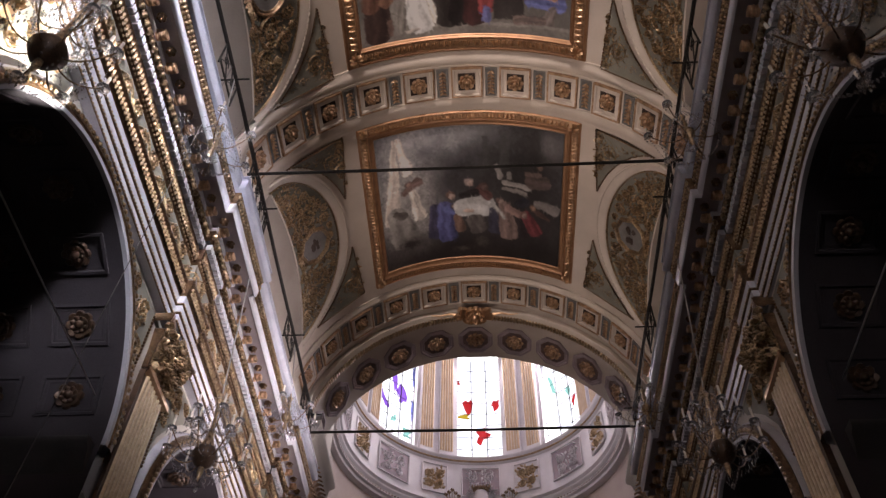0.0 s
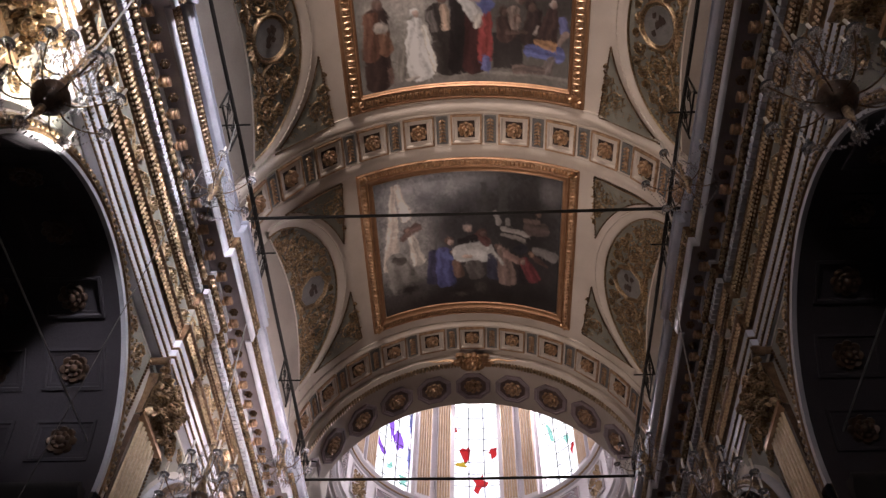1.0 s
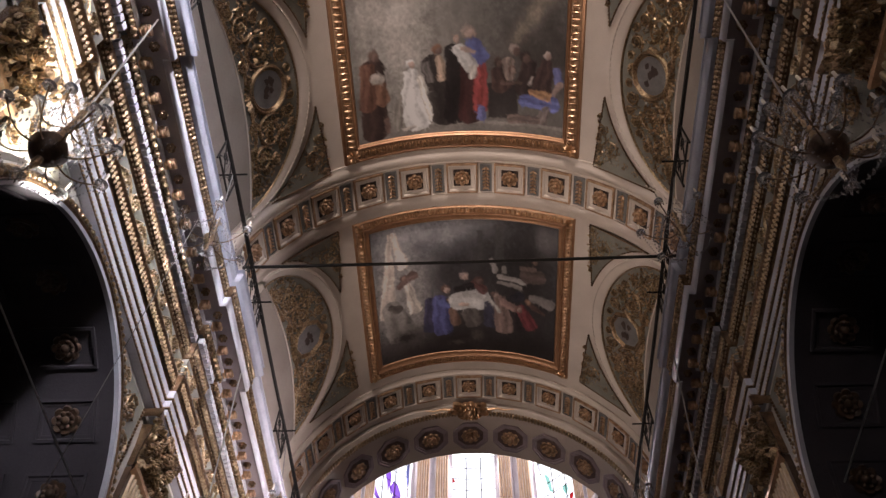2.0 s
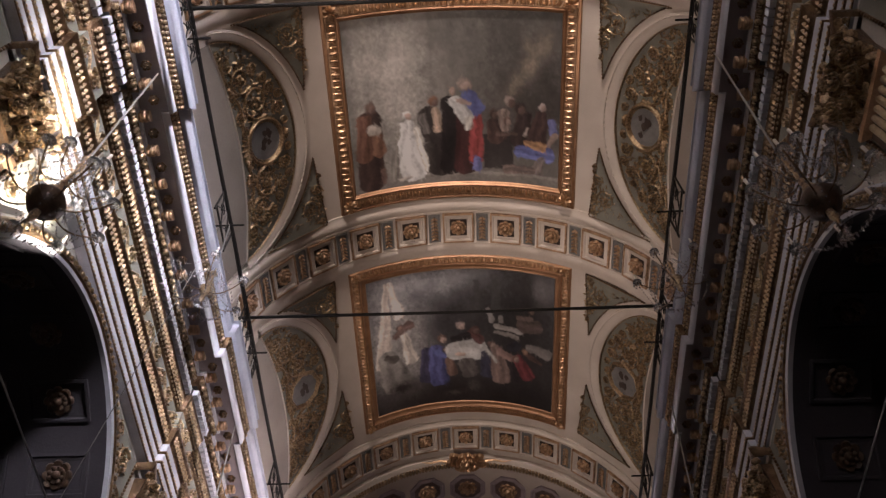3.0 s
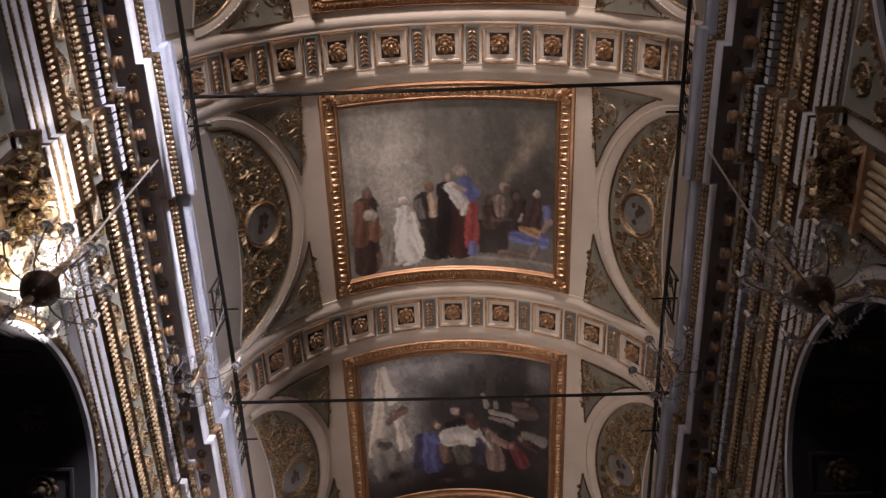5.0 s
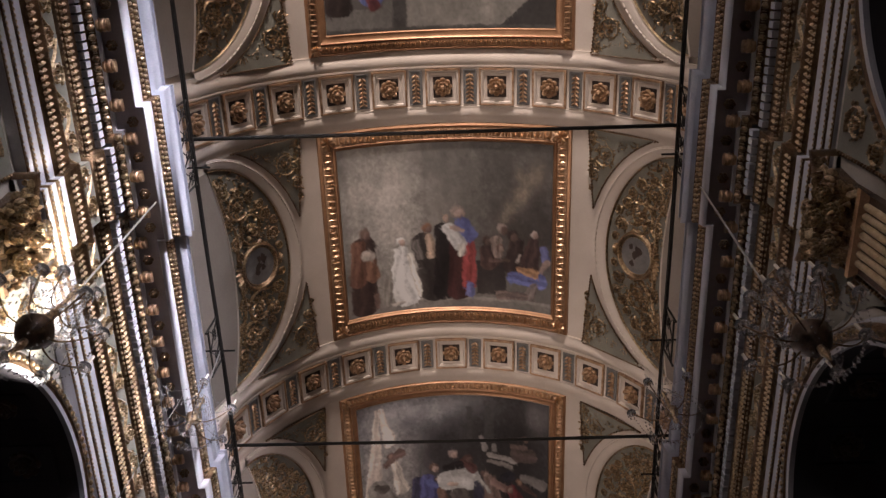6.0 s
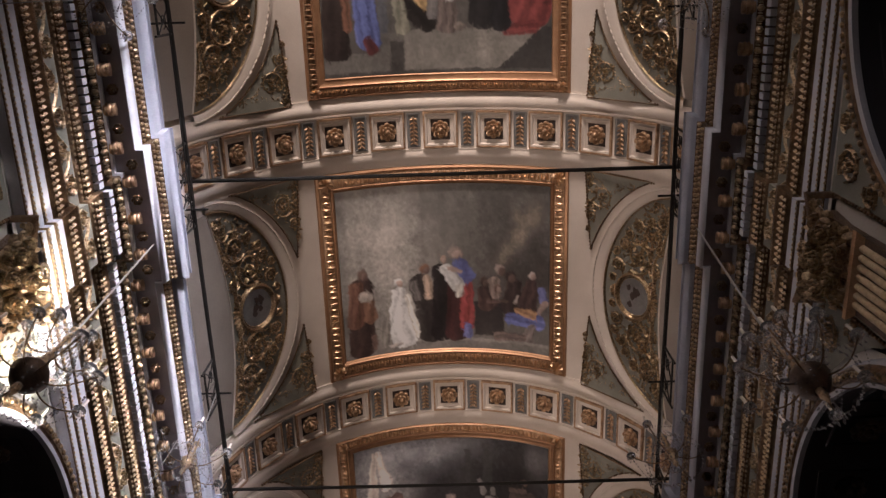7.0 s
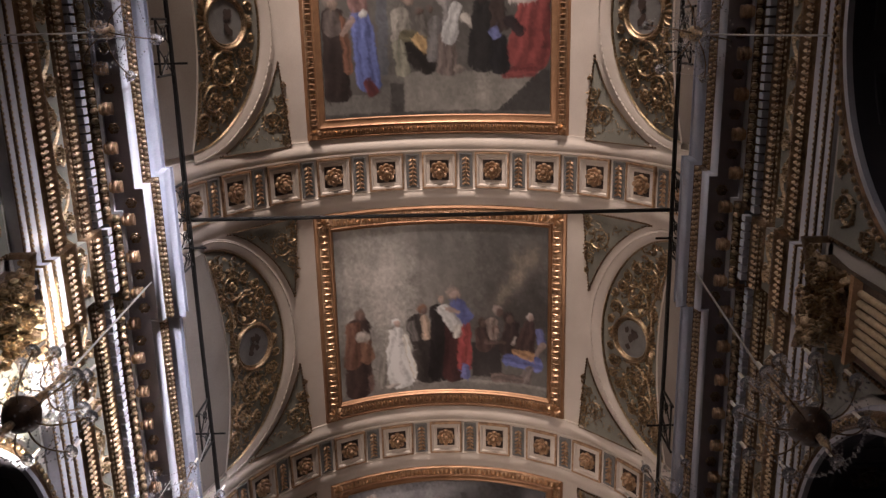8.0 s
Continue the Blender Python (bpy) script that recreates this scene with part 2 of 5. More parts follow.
def leaf(g, u, v, ang, length, width, height, fn):
    c, s = math.cos(ang), math.sin(ang)
    q = lambda a, b, h: fn(u + a * c - b * s, v + a * s + b * c, h)
    L, W, H = length, width, height
    v = [q(0, 0, 0), q(0.2 * L, 0.75 * W, 0), q(0.5 * L, W, 0.1 * H), q(0.8 * L, 0.7 * W, 0.35 * H), q(L, 0, 0.45 * H),
         q(0.8 * L, -0.7 * W, 0.35 * H), q(0.5 * L, -W, 0.1 * H), q(0.2 * L, -0.75 * W, 0), q(0.22 * L, 0, 0.7 * H), q(0.52 * L, 0, H), q(0.82 * L, 0, 0.95 * H)]
    return g.add(v, [(0, 1, 8), (1, 2, 9, 8), (2, 3, 10, 9), (3, 4, 10), (4, 5, 10), (5, 6, 9, 10), (6, 7, 8, 9), (7, 0, 8)])


def spiral(cu, cv, r, turns, start, hand):
    n = int(14 * turns) + 6
    return [(cu + r * (1 - 0.82 * i / n) * math.cos(start + hand * 2 * math.pi * turns * i / n),
             cv + r * (1 - 0.82 * i / n) * math.sin(start + hand * 2 * math.pi * turns * i / n)) for i in range(n + 1)]


def scroll(g, cu, cv, r, start, hand, fn, rng, w=0.05, h=0.07):
    pts = spiral(cu, cv, r, 1.7, start, hand)
    relief(g, pts, w * 0.62, h, fn, lambda k: 1 - 0.45 * k)
    for i in range(1, len(pts) - 4):
        u, v = pts[i]
        out = math.atan2(v - cv, u - cu) + hand * rng.uniform(0.2, 1.2)
        if i % 3 == 0:
            out += math.pi
        leaf(g, u, v, out, r * rng.uniform(0.2, 0.42), r * rng.uniform(0.06, 0.10), h * rng.uniform(0.6, 1.2), fn)
    for k in range(7):
        leaf(g, cu, cv, k * math.pi / 3.5 + start, r * 0.30, r * 0.10, h * 1.3, fn)


def rosette_mesh(radius, depth, mat, petals=8, name="rosette"):
    """Two rings of curled petals round a boss in one surface, looking down -z, base at z = 0."""
    n = petals * 6
    rows = []
    for q, h, lobe, ph in ((1.0, 0.0, 0.10, 0.0), (1.0, 0.45, 0.12, 0.0), (0.90, 0.80, 0.10, 0.0), (0.74, 0.62, 0.06, 0.0), (0.60, 0.40, 0.03, 0.0), (0.62, 0.85, 0.10, 0.5), (0.54, 1.10, 0.10, 0.5),
                           (0.42, 0.92, 0.05, 0.5), (0.30, 0.62, 0.0, 0.0), (0.26, 1.10, 0.0, 0.0), (0.17, 1.36, 0.0, 0.0), (0.01, 1.42, 0.0, 0.0)):
        row = []
        for k in range(n):
            a = 2 * math.pi * k / n
            w = abs(math.cos(petals * (a / 2) + math.pi * ph))
            rr = radius * q * (1 - 1.6 * lobe * (1 - w) ** 1.5)
            row.append((rr * math.cos(a), rr * math.sin(a), -depth * h * (0.55 + 0.45 * w if lobe else 1.0)))
        rows.append(row)
    return Geo().grid(rows, True).mesh(name, mat)


ROSETTE = rosette_mesh(0.215, 0.11, M["bronze"], 8)
ROSETTE_OCT = rosette_mesh(0.34, 0.14, M["bronze"])
# dim bronze puts the chapel's shade into its rosettes
ROSETTE_DIM = rosette_mesh(0.22, 0.08, M["bowl"])
ROSETTE_CAP = rosette_mesh(0.12, 0.09, M["gold"], 7)
ROSETTE_SMALL = rosette_mesh(0.085, 0.07, M["gold_dark"], 6)


def vault_pose(theta, y, r):
    """Pose whose z points outward from the vault's axis at that place."""
    return Matrix.Translation(V(theta, y, r)) @ Matrix.Rotation(radians(theta), 4, "Y")


def frame_geo(w, l, border, depth, inner_drop):
    """A square picture-like moulding round a hole: outer size w x l, hanging down by depth."""
    g = Geo()
    prof = [(0.0, 0.0), (0.0, -depth), (border * 0.35, -depth), (border * 0.5, -depth * 0.45), (border * 0.8, -depth * 0.45), (border, inner_drop)]
    rows = []
    for o, z in prof:
        rows.append([(sx * (w / 2 - o), sy * (l / 2 - o), z) for sx, sy in ((-1, -1), (1, -1), (1, 1), (-1, 1))])
    return g.grid(rows, True)


STEP = 14.2
COFFER = frame_geo(0.76, 0.80, 0.17, 0.07, -0.012).mesh("coffer_frame", M["cream"], False)
COFFER_RIM = Geo().grid([[(sx * o, sy * o2, z) for sx, sy in ((-1, -1), (1, -1), (1, 1), (-1, 1))] for o, o2, z in
                         ((0.395, 0.415, -0.0), (0.395, 0.415, -0.085), (0.355, 0.375, -0.085), (0.355, 0.375, -0.05))], True).mesh("coffer_rim", M["bronze"], False)
FIELD = Geo().box(-0.24, 0.24, -0.26, 0.26, -0.016, 0.02).mesh("coffer_field", M["coffer"], False)


def narrow_panel_mesh():
    g = Geo()
    g.grid([[(sx * (0.15 - o), sy * (0.39 - o), z) for sx, sy in ((-1, -1), (1, -1), (1, 1), (-1, 1))] for o, z in
            ((0, 0.01), (0, -0.03), (0.025, -0.03), (0.035, -0.01), (0.15, -0.01))], True)
    return g.mesh("narrow_panel", M["grey_panel"], False)


def candelabra_mesh():
    g = Geo()
    rng = random.Random(4)
    fn = lambda u, v, h: (u, v, -0.012 - h)
    relief(g, [(0, -0.32), (0.012, -0.1), (-0.012, 0.1), (0, 0.32)], 0.02, 0.04, fn)
    for k in range(7):
        v = -0.28 + k * 0.093
        for sgn in (-1, 1):
            leaf(g, 0, v, math.pi / 2 + sgn * 1.0, 0.11, 0.03, 0.05, fn)
    return g.mesh("candelabra_relief", M["bronze"])


PANEL, CANDEL = narrow_panel_mesh(), candelabra_mesh()


def transverse_band(yc, half=0.83, wall_y=None):
    band = empty("transverse_arch", "cream plaster transverse arch with gilded rosette coffers", "arch", "structure")
    g = Geo()
    prof = [(-half, RV + 0.02), (-half, RA + 0.05), (-half + 0.10, RA + 0.05), (-half + 0.14, RA), (-0.50, RA), (-0.47, RA + 0.03), (0.47, RA + 0.03), (0.50, RA),
            (half - 0.14, RA), (half - 0.10, RA + 0.05), (half, RA + 0.05), (half, RV + 0.02)]
    g.grid([[V(t, yc + o, r) for o, r in prof] for t in arc(-90, 90, 72)])
    for s in (-1, 1):
        g.grid([[(s * r, yc + o, z) for o, r in prof] for z in (ZC, 14.6)])
    part("arch_band", g, M["cream"], band)
    g = Geo()
    for o in (-0.46, 0.46):
        g.grid([[V(t, yc + o + a, RA + 0.03 - h) for a, h in ((-0.025, 0), (-0.018, 0.03), (0.018, 0.03), (0.025, 0))] for t in arc(-88, 88, 90)])
    part("bead_moulding", g, M["cream"], band)
    for k in range(-6, 7):
        t = k * STEP
        if abs(t) > 82:
            continue
        m = vault_pose(t, yc, RA + 0.03)
        if abs(t) < 78:
            for data in (FIELD, COFFER, COFFER_RIM):
                ob = part(data.name, data, None, band)
                ob.matrix_world = m
            ob = part("rosette", ROSETTE, None, band)
            ob.matrix_world = m @ Matrix.Translation((0, 0, -0.014))
        if k < 6:
            m = vault_pose(t + STEP / 2, yc, RA + 0.03)
            for data in (PANEL, CANDEL):
                ob = part(data.name, data, None, band)
                ob.matrix_world = m
    return band


for yc in BANDS:
    transverse_band(yc)
transverse_band(17.25, 0.62)


# ---------- lunettes and spandrels on the vault ----------
def lunette(yc, s, seed, hexagon=False):
    rng = random.Random(seed)
    top = empty("lunette", "sage green lunette with gilded scrollwork and a painted medallion", "lunette", "structure", "lunettes of the vault")
    RL = RV - 0.02
    deg = 57.2958 / RL
    # local: u along the nave, v up the vault from the base at 69 degrees
    fn = lambda u, v, h: V(s * (69 - v * deg), yc + u, RL - h)
    ell = lambda k, a, b: (a * math.cos(k), b * math.sin(k))
    # raised white band
    g = Geo()
    rows = []
    for i in range(41):
        k = math.pi * i / 40
        rows.append([fn(*ell(k, a, b), h) for a, b, h in ((2.63, 2.38, 0.0), (2.62, 2.37, 0.05), (2.46, 2.10, 0.06), (2.42, 2.05, 0.02), (2.38, 2.0, -0.1))])
    g.grid(rows)
    part("arch_moulding", g, M["cream"], top)
    g = Geo()
    n = 58
    for i in range(n):
        k = math.pi * (i + 0.5) / n
        u, v = ell(k, 2.58, 2.31)
        u2, v2 = ell(k + 0.035, 2.58, 2.31)
        relief(g, [(u, v), ((u + u2) / 2, (v + v2) / 2), (u2, v2)], 0.022, 0.08, fn)
    part("rope_moulding", g, M["cream"], top)
    g = Geo()
    relief(g, [ell(math.pi * i / 48, 2.40, 2.03) for i in range(49)], 0.018, 0.06, fn)
    part("gilt_rim", g, M["gold"], top, "thin gilded rim")
    # curved base line
    base = lambda u: 0.42 * max(0.0, 1 - (u / 2.4) ** 2)
    g = Geo()
    rows = []
    for i in range(37):
        u = -2.39 + 4.78 * i / 36
        vt = 2.0 * math.sqrt(max(0, 1 - (u / 2.4) ** 2))
        rows.append([fn(u, base(u) + (max(vt, base(u)) - base(u)) * j / 8, 0.012) for j in range(9)])
    g.grid(rows)
    part("tympanum", g, M["tympanum"], top, "sage green painted ground")
    g = Geo()
    relief(g, [(-2.4 + 4.8 * i / 30, base(-2.4 + 4.8 * i / 30)) for i in range(31)], 0.025, 0.06, fn)
    part("base_moulding", g, M["cream"], top)
    g = Geo()
    rows = []
    for i in range(31):
        u = -2.4 + 4.8 * i / 30
        rows.append([fn(u, base(u), 0.03), fn(u, base(u) * 0.5 - 0.2, 0.05), fn(u, -0.9, 0.04)])
    g.grid(rows)
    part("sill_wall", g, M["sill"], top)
    # medallion
    cv = 1.19
    g = Geo()
    if hexagon:
        ring = [(0.50 * math.cos(math.pi * k / 4), cv + 0.54 * math.sin(math.pi * k / 4)) for k in range(9)]
    else:
        ring = [(0.50 * math.cos(2 * math.pi * k / 28), cv + 0.50 * math.sin(2 * math.pi * k / 28)) for k in range(29)]
    relief(g, ring, 0.05, 0.09, fn)
    relief(g, [(u * 0.86, cv + (v - cv) * 0.86) for u, v in ring], 0.02, 0.05, fn)
    part("medallion_frame", g, M["gold"], top, "gilded medallion frame")
    g = Geo().add([fn(u * 0.85, cv + (v - cv) * 0.85, 0.03) for u, v in ring[:-1]], [tuple(range(len(ring) - 1))])
    med = part("medallion", g, M["grey_panel"], top, "dull blue-grey painted medallion")
    g = Geo()
    for k in range(7):
        u, v = rng.uniform(-0.2, 0.2), cv + rng.uniform(-0.12, 0.14)
        g.add([fn(u + 0.09 * math.cos(a) * rng.uniform(0.6, 1.3), v + 0.07 * math.sin(a) * rng.uniform(0.6, 1.3), 0.062) for a in arc(0, 5.4, 8)], [tuple(range(9))])
    part("painted_patch", g, M["coffer"], med)
    # scrolls
    g = Geo()
    for hand in (-1, 1):
        for u, v, r, st in ((0.92, 1.10, 0.40, 2.6), (1.48, 0.74, 0.31, 2.2), (1.90, 0.40, 0.20, 2.0), (0.62, 1.68, 0.17, 4.0), (1.12, 1.52, 0.16, 3.6),
                            (0.72, 0.62, 0.17, 1.0), (1.62, 1.14, 0.14, 3.0), (2.12, 0.22, 0.10, 2.0), (1.22, 0.46, 0.13, 0.5), (1.78, 0.78, 0.11, 1.5), (0.30, 1.80, 0.10, 5.0), (0.95, 1.72, 0.11, 2.0), (1.38, 1.36, 0.12, 0.8), (0.34, 0.66, 0.12, 0.0)):
            scroll(g, hand * u, v, r, st if hand > 0 else math.pi - st, hand, fn, rng, 0.035 + 0.05 * r, 0.05 + 0.07 * r)
        relief(g, [(hand * u, v) for u, v in ((0.2, 0.66), (0.45, 0.62), (0.75, 0.66), (1.0, 0.62), (1.3, 0.42), (1.7, 0.3), (2.1, 0.12))], 0.05, 0.08, fn, lambda k: 1 - 0.5 * k)
        for k in range(300):
            u = rng.uniform(0.5, 2.2)
            lo, hi = base(u) + 0.05, 1.9 * math.sqrt(1 - (u / 2.4) ** 2) - 0.1
            if hi > lo:
                leaf(g, hand * u, rng.uniform(lo, hi), rng.uniform(0, 6.28), rng.uniform(0.05, 0.13), rng.uniform(0.012, 0.026), rng.uniform(0.03, 0.07), fn)
    for k in range(9):
        leaf(g, 0.06 * (k - 4), 0.72, -math.pi / 2 + (k - 4) * 0.28, 0.26, 0.05, 0.08, fn)
    for k in range(7):
        leaf(g, 0, 1.72, math.pi / 2 + (k - 3) * 0.45, 0.17, 0.035, 0.06, fn)
    part("scrollwork", g, M["gold"], top, "gilded acanthus scrollwork")
    # corner panels
    for e in (-1, 1):
        curve = []
        for i in range(13):
            k = i / 12
            a = radians(16 + 57 * k)
            curve.append((e * 2.74 * math.cos(a), 2.48 * math.sin(a) + 0.05))
        edge = [(e * 2.60, 2.60), *[(u if abs(u) < 2.6 else e * 2.6, min(v, 2.59)) for u, v in curve]]
        g = Geo().add([fn(u, v, 0.015) for u, v in edge], [tuple(range(len(edge)))])
        panel = part("spandrel_panel", g, M["sage"], top, "sage green corner panel")
        g = Geo()
        relief(g, [*edge, edge[0]], 0.014, 0.03, fn)
        loop = [*edge, edge[0]]
        for (u0, v0), (u1, v1) in zip(loop, loop[1:]):
            l = math.hypot(u1 - u0, v1 - v0)
            for j in range(int(l / 0.075)):
                k = (j + 0.5) * 0.075 / l
                g.bead(fn(u0 + (u1 - u0) * k, v0 + (v1 - v0) * k, 0.03), 0.025)
        part("beaded_rim", g, M["gold_dark"], panel)
        g = Geo()
        scroll(g, e * 2.08, 2.16, 0.27, 1.0, e, fn, rng, 0.035, 0.06)
        scroll(g, e * 2.38, 1.74, 0.17, 2.0, -e, fn, rng, 0.03, 0.05)
        scroll(g, e * 1.60, 2.42, 0.15, 4.0, e, fn, rng, 0.03, 0.05)
        scroll(g, e * 2.46, 1.40, 0.12, 1.0, e, fn, rng, 0.025, 0.045)
        scroll(g, e * 1.30, 2.50, 0.07, 1.0, e, fn, rng, 0.025, 0.045)
        scroll(g, e * 1.86, 2.48, 0.09, 2.0, -e, fn, rng, 0.025, 0.045)
        scroll(g, e * 2.46, 2.46, 0.10, 2.0, -e, fn, rng, 0.025, 0.045)
        scroll(g, e * 2.47, 2.08, 0.09, 3.0, e, fn, rng, 0.025, 0.045)
        for k in range(110):
            k2 = rng.random()
            leaf(g, e * (2.5 - 1.2 * k2 * rng.random()), 2.52 - 1.2 * (1 - k2) * rng.random() ** 1.5, rng.uniform(0, 6.28), rng.uniform(0.07, 0.15), 0.025, 0.05, fn)
        part("scrollwork", g, M["gold"], panel)
    return top


for i, yc in enumerate((0.0, 6.78, 13.62)):
    for s in (-1, 1):
        lunette(yc, s, 10 * i + s, hexagon=(i == 2))


# ---------- paintings ----------
GX, GY = 320, 280      # the canvases' cells across and down


def cloud_map(cells_x, cells_y, seed):
    """A smooth random map between -1 and 1 over a canvas."""
    rng = np.random.default_rng(seed)
    grid = rng.uniform(-1, 1, (cells_y + 2, cells_x + 2))
    y, x = np.linspace(0, cells_y, GY + 1)[:, None], np.linspace(0, cells_x, GX + 1)[None, :]
    iy, ix = np.minimum(y.astype(int), cells_y), np.minimum(x.astype(int), cells_x)
    fy, fx = y - iy, x - ix
    fy, fx = fy * fy * (3 - 2 * fy), fx * fx * (3 - 2 * fx)
    return (grid[iy, ix] * (1 - fx) + grid[iy, ix + 1] * fx) * (1 - fy) + (grid[iy + 1, ix] * (1 - fx) + grid[iy + 1, ix + 1] * fx) * fy


def pigment(rgb):
    """The base colour of a pigment, a little greyed by old varnish."""
    c = np.array(srgb(*rgb)[:3])
    grey = c @ np.array((0.3, 0.55, 0.15))
    return np.minimum(0.8, (0.66 * c + 0.34 * grey) * 1.95)


class Canvas:
    """An oil painting laid on stroke by stroke; u runs right and v down, both from 0 to 1."""

    def __init__(self, seed, top, bottom, mottle=0.16):
        self.rng = random.Random(seed)
        self.v, self.u = np.meshgrid(np.linspace(0, 1, GY + 1), np.linspace(0, 1, GX + 1), indexing="ij")
        big, mid, fine = cloud_map(5, 4, seed), cloud_map(13, 11, seed + 1), cloud_map(50, 44, seed + 2)
        streak = cloud_map(26, 7, seed + 3)
        k = self.v[..., None]
        self.rgb = (pigment(top) * (1 - k) + pigment(bottom) * k) * (1 + mottle * (big + 0.7 * mid + 0.5 * streak + 0.35 * fine))[..., None]
        self.wu = self.u + 0.006 * cloud_map(30, 26, seed + 4) + 0.003 * cloud_map(90, 80, seed + 5)
        self.wv = self.v + 0.006 * cloud_map(30, 26, seed + 6) + 0.003 * cloud_map(90, 80, seed + 7)
        self.grain = 0.6 * cloud_map(100, 70, seed + 8) + 0.4 * cloud_map(40, 90, seed + 9)
        self.mid = mid
        self.ragged = 0.55 * cloud_map(60, 50, seed + 10) + 0.45 * cloud_map(120, 100, seed + 11)

    def lay(self, mask, rgb, tone=None):
        m = np.clip(mask, 0, 1)
        m = np.clip(m + 1.3 * self.ragged * m * (1 - m), 0, 0.97)[..., None]
        c = pigment(rgb) * (1 + 0.16 * self.grain + 0.12 * self.ragged + (tone if tone is not None else 0.0))[..., None]
        self.rgb = self.rgb * (1 - m) + c * m
        return self

    def local(self, u, v, turn):
        a = radians(turn)
        du, dv = self.wu - u, (self.wv - v) * 0.85
        return du * math.cos(a) + dv * math.sin(a), -du * math.sin(a) + dv * math.cos(a)

    def wash(self, u, v, ru, rv, rgb, turn=0, strength=0.7):
        """A soft scumble with no edge."""
        x, y = self.local(u, v, turn)
        return self.lay(strength * np.exp(-1.2 * ((x / ru) ** 2 + (y / rv / 0.85) ** 2)) * (1 + 0.35 * self.mid), rgb)

    def dab(self, u, v, ru, rv, rgb, turn=0, soft=0.25):
        """A modelled rounded form, lighter on its upper left."""
        x, y = self.local(u, v, turn)
        ry = rv * 0.85
        d = np.sqrt((x / ru) ** 2 + (y / ry) ** 2)
        return self.lay((1 + soft - d) / (2 * soft), rgb, -0.28 * (x / ru + 1.1 * y / ry))

    def block(self, u0, u1, v0, v1, rgb, lean=0.0, soft=0.010):
        """An upright slab; lean slants its right edge."""
        right = u1 + lean * (self.wv - v0)
        m = np.minimum(np.minimum(self.wu - u0, right - self.wu), np.minimum(self.wv - v0, v1 - self.wv))
        return self.lay(m / soft + 0.5, rgb, 0.10 * self.mid)

    def robe(self, u0, v0, w0, u1, v1, w1, rgb, folds=4, depth=0.42, bow=0.0):
        """Hanging drapery from (u0, v0) to (u1, v1), half widths w0 and w1, with folds that run down it."""
        du, dv = u1 - u0, (v1 - v0) * 0.85
        length = math.hypot(du, dv)
        x, y = self.wu - u0, (self.wv - v0) * 0.85
        k = (x * du + y * dv) / length ** 2
        side = (x * dv - y * du) / length - bow * np.sin(np.clip(k, 0, 1) * math.pi)
        kk = np.clip(k, 0, 1)
        w = w0 + (w1 - w0) * kk
        f = side / w
        ph = self.rng.uniform(0, 6.28)
        wave = np.sin(folds * 1.4 * f + ph + 2.5 * kk + 1.2 * self.mid) + 0.35 * np.sin(folds * 3.1 * f - 3.0 * kk + ph * 2 + 2 * self.mid)
        over = np.maximum(0, np.maximum(-k, k - 1)) * length
        d = np.sqrt(f ** 2 + (over / (0.7 * w)) ** 2)
        return self.lay((1.0 - d) * w / 0.009 + 0.5, rgb, depth * (0.55 * wave - 0.45 * f))

    def limb(self, u0, v0, u1, v1, w, rgb):
        return self.robe(u0, v0, w, u1, v1, w * 0.75, rgb, 1, 0.25)

    def brush(self, count, seed):
        """Works the whole canvas over with short dragged strokes of the paint that lies there, then dulls it with patchy varnish."""
        rng = np.random.default_rng(seed)
        for _ in range(count):
            j, i = int(rng.integers(4, GY - 4)), int(rng.integers(4, GX - 4))
            a, ln, wd = rng.normal(1.35, 0.5), rng.uniform(3, 8), rng.uniform(0.8, 1.8)
            q = int(ln) + 2
            j0, j1, i0, i1 = max(0, j - q), min(GY + 1, j + q + 1), max(0, i - q), min(GX + 1, i + q + 1)
            y, x = np.arange(j0, j1)[:, None] - j, np.arange(i0, i1)[None, :] - i
            along, across = x * math.cos(a) + y * math.sin(a), -x * math.sin(a) + y * math.cos(a)
            m = (np.clip(1.3 - (along / ln) ** 2 - (across / wd) ** 2, 0, 1) * rng.uniform(0.2, 0.6))[..., None]
            c = self.rgb[j, i] * rng.uniform(0.84, 1.18)
            self.rgb[j0:j1, i0:i1] = self.rgb[j0:j1, i0:i1] * (1 - m) + c * m
        veil = 0.17 * cloud_map(7, 8, seed + 1) + 0.15 * cloud_map(22, 10, seed + 2) + 0.08 * cloud_map(70, 40, seed + 3)
        self.rgb *= (1 + veil)[..., None]
        return self

    def glaze(self, u, v, ru, rv, k):
        """A thin transparent layer that deepens (k under 1) or a scumble that lifts what lies below it."""
        self.rgb *= (1 + (k - 1) * np.exp(-((self.u - u) / ru) ** 2 - ((self.v - v) / rv) ** 2))[..., None]
        return self

    def bust(self, u, v, r, tint, hair, turn=0, cloth=None):
        """A plain rounded head shape with a darker cap."""
        r *= 0.85
        self.dab(u - 0.25 * r, v - 0.3 * r, r * 1.05, r * 1.25, hair, turn)
        self.dab(u + 0.12 * r, v + 0.12 * r, r * 0.72, r * 1.0, tint, turn)
        return self


SKIN, DUSK, WHITE, BLUE = (148, 122, 110), (96, 72, 64), (196, 189, 182), (76, 86, 150)

hall = Canvas(31, (112, 108, 103), (96, 91, 86))
hall.wash(0.20, 0.30, 0.17, 0.42, (132, 127, 121)).wash(0.30, 0.25, 0.13, 0.05, (148, 143, 137), -10).wash(0.25, 0.5, 0.05, 0.35, (134, 129, 122), 20, 0.5).wash(0.55, 0.12, 0.2, 0.14, (92, 90, 86))
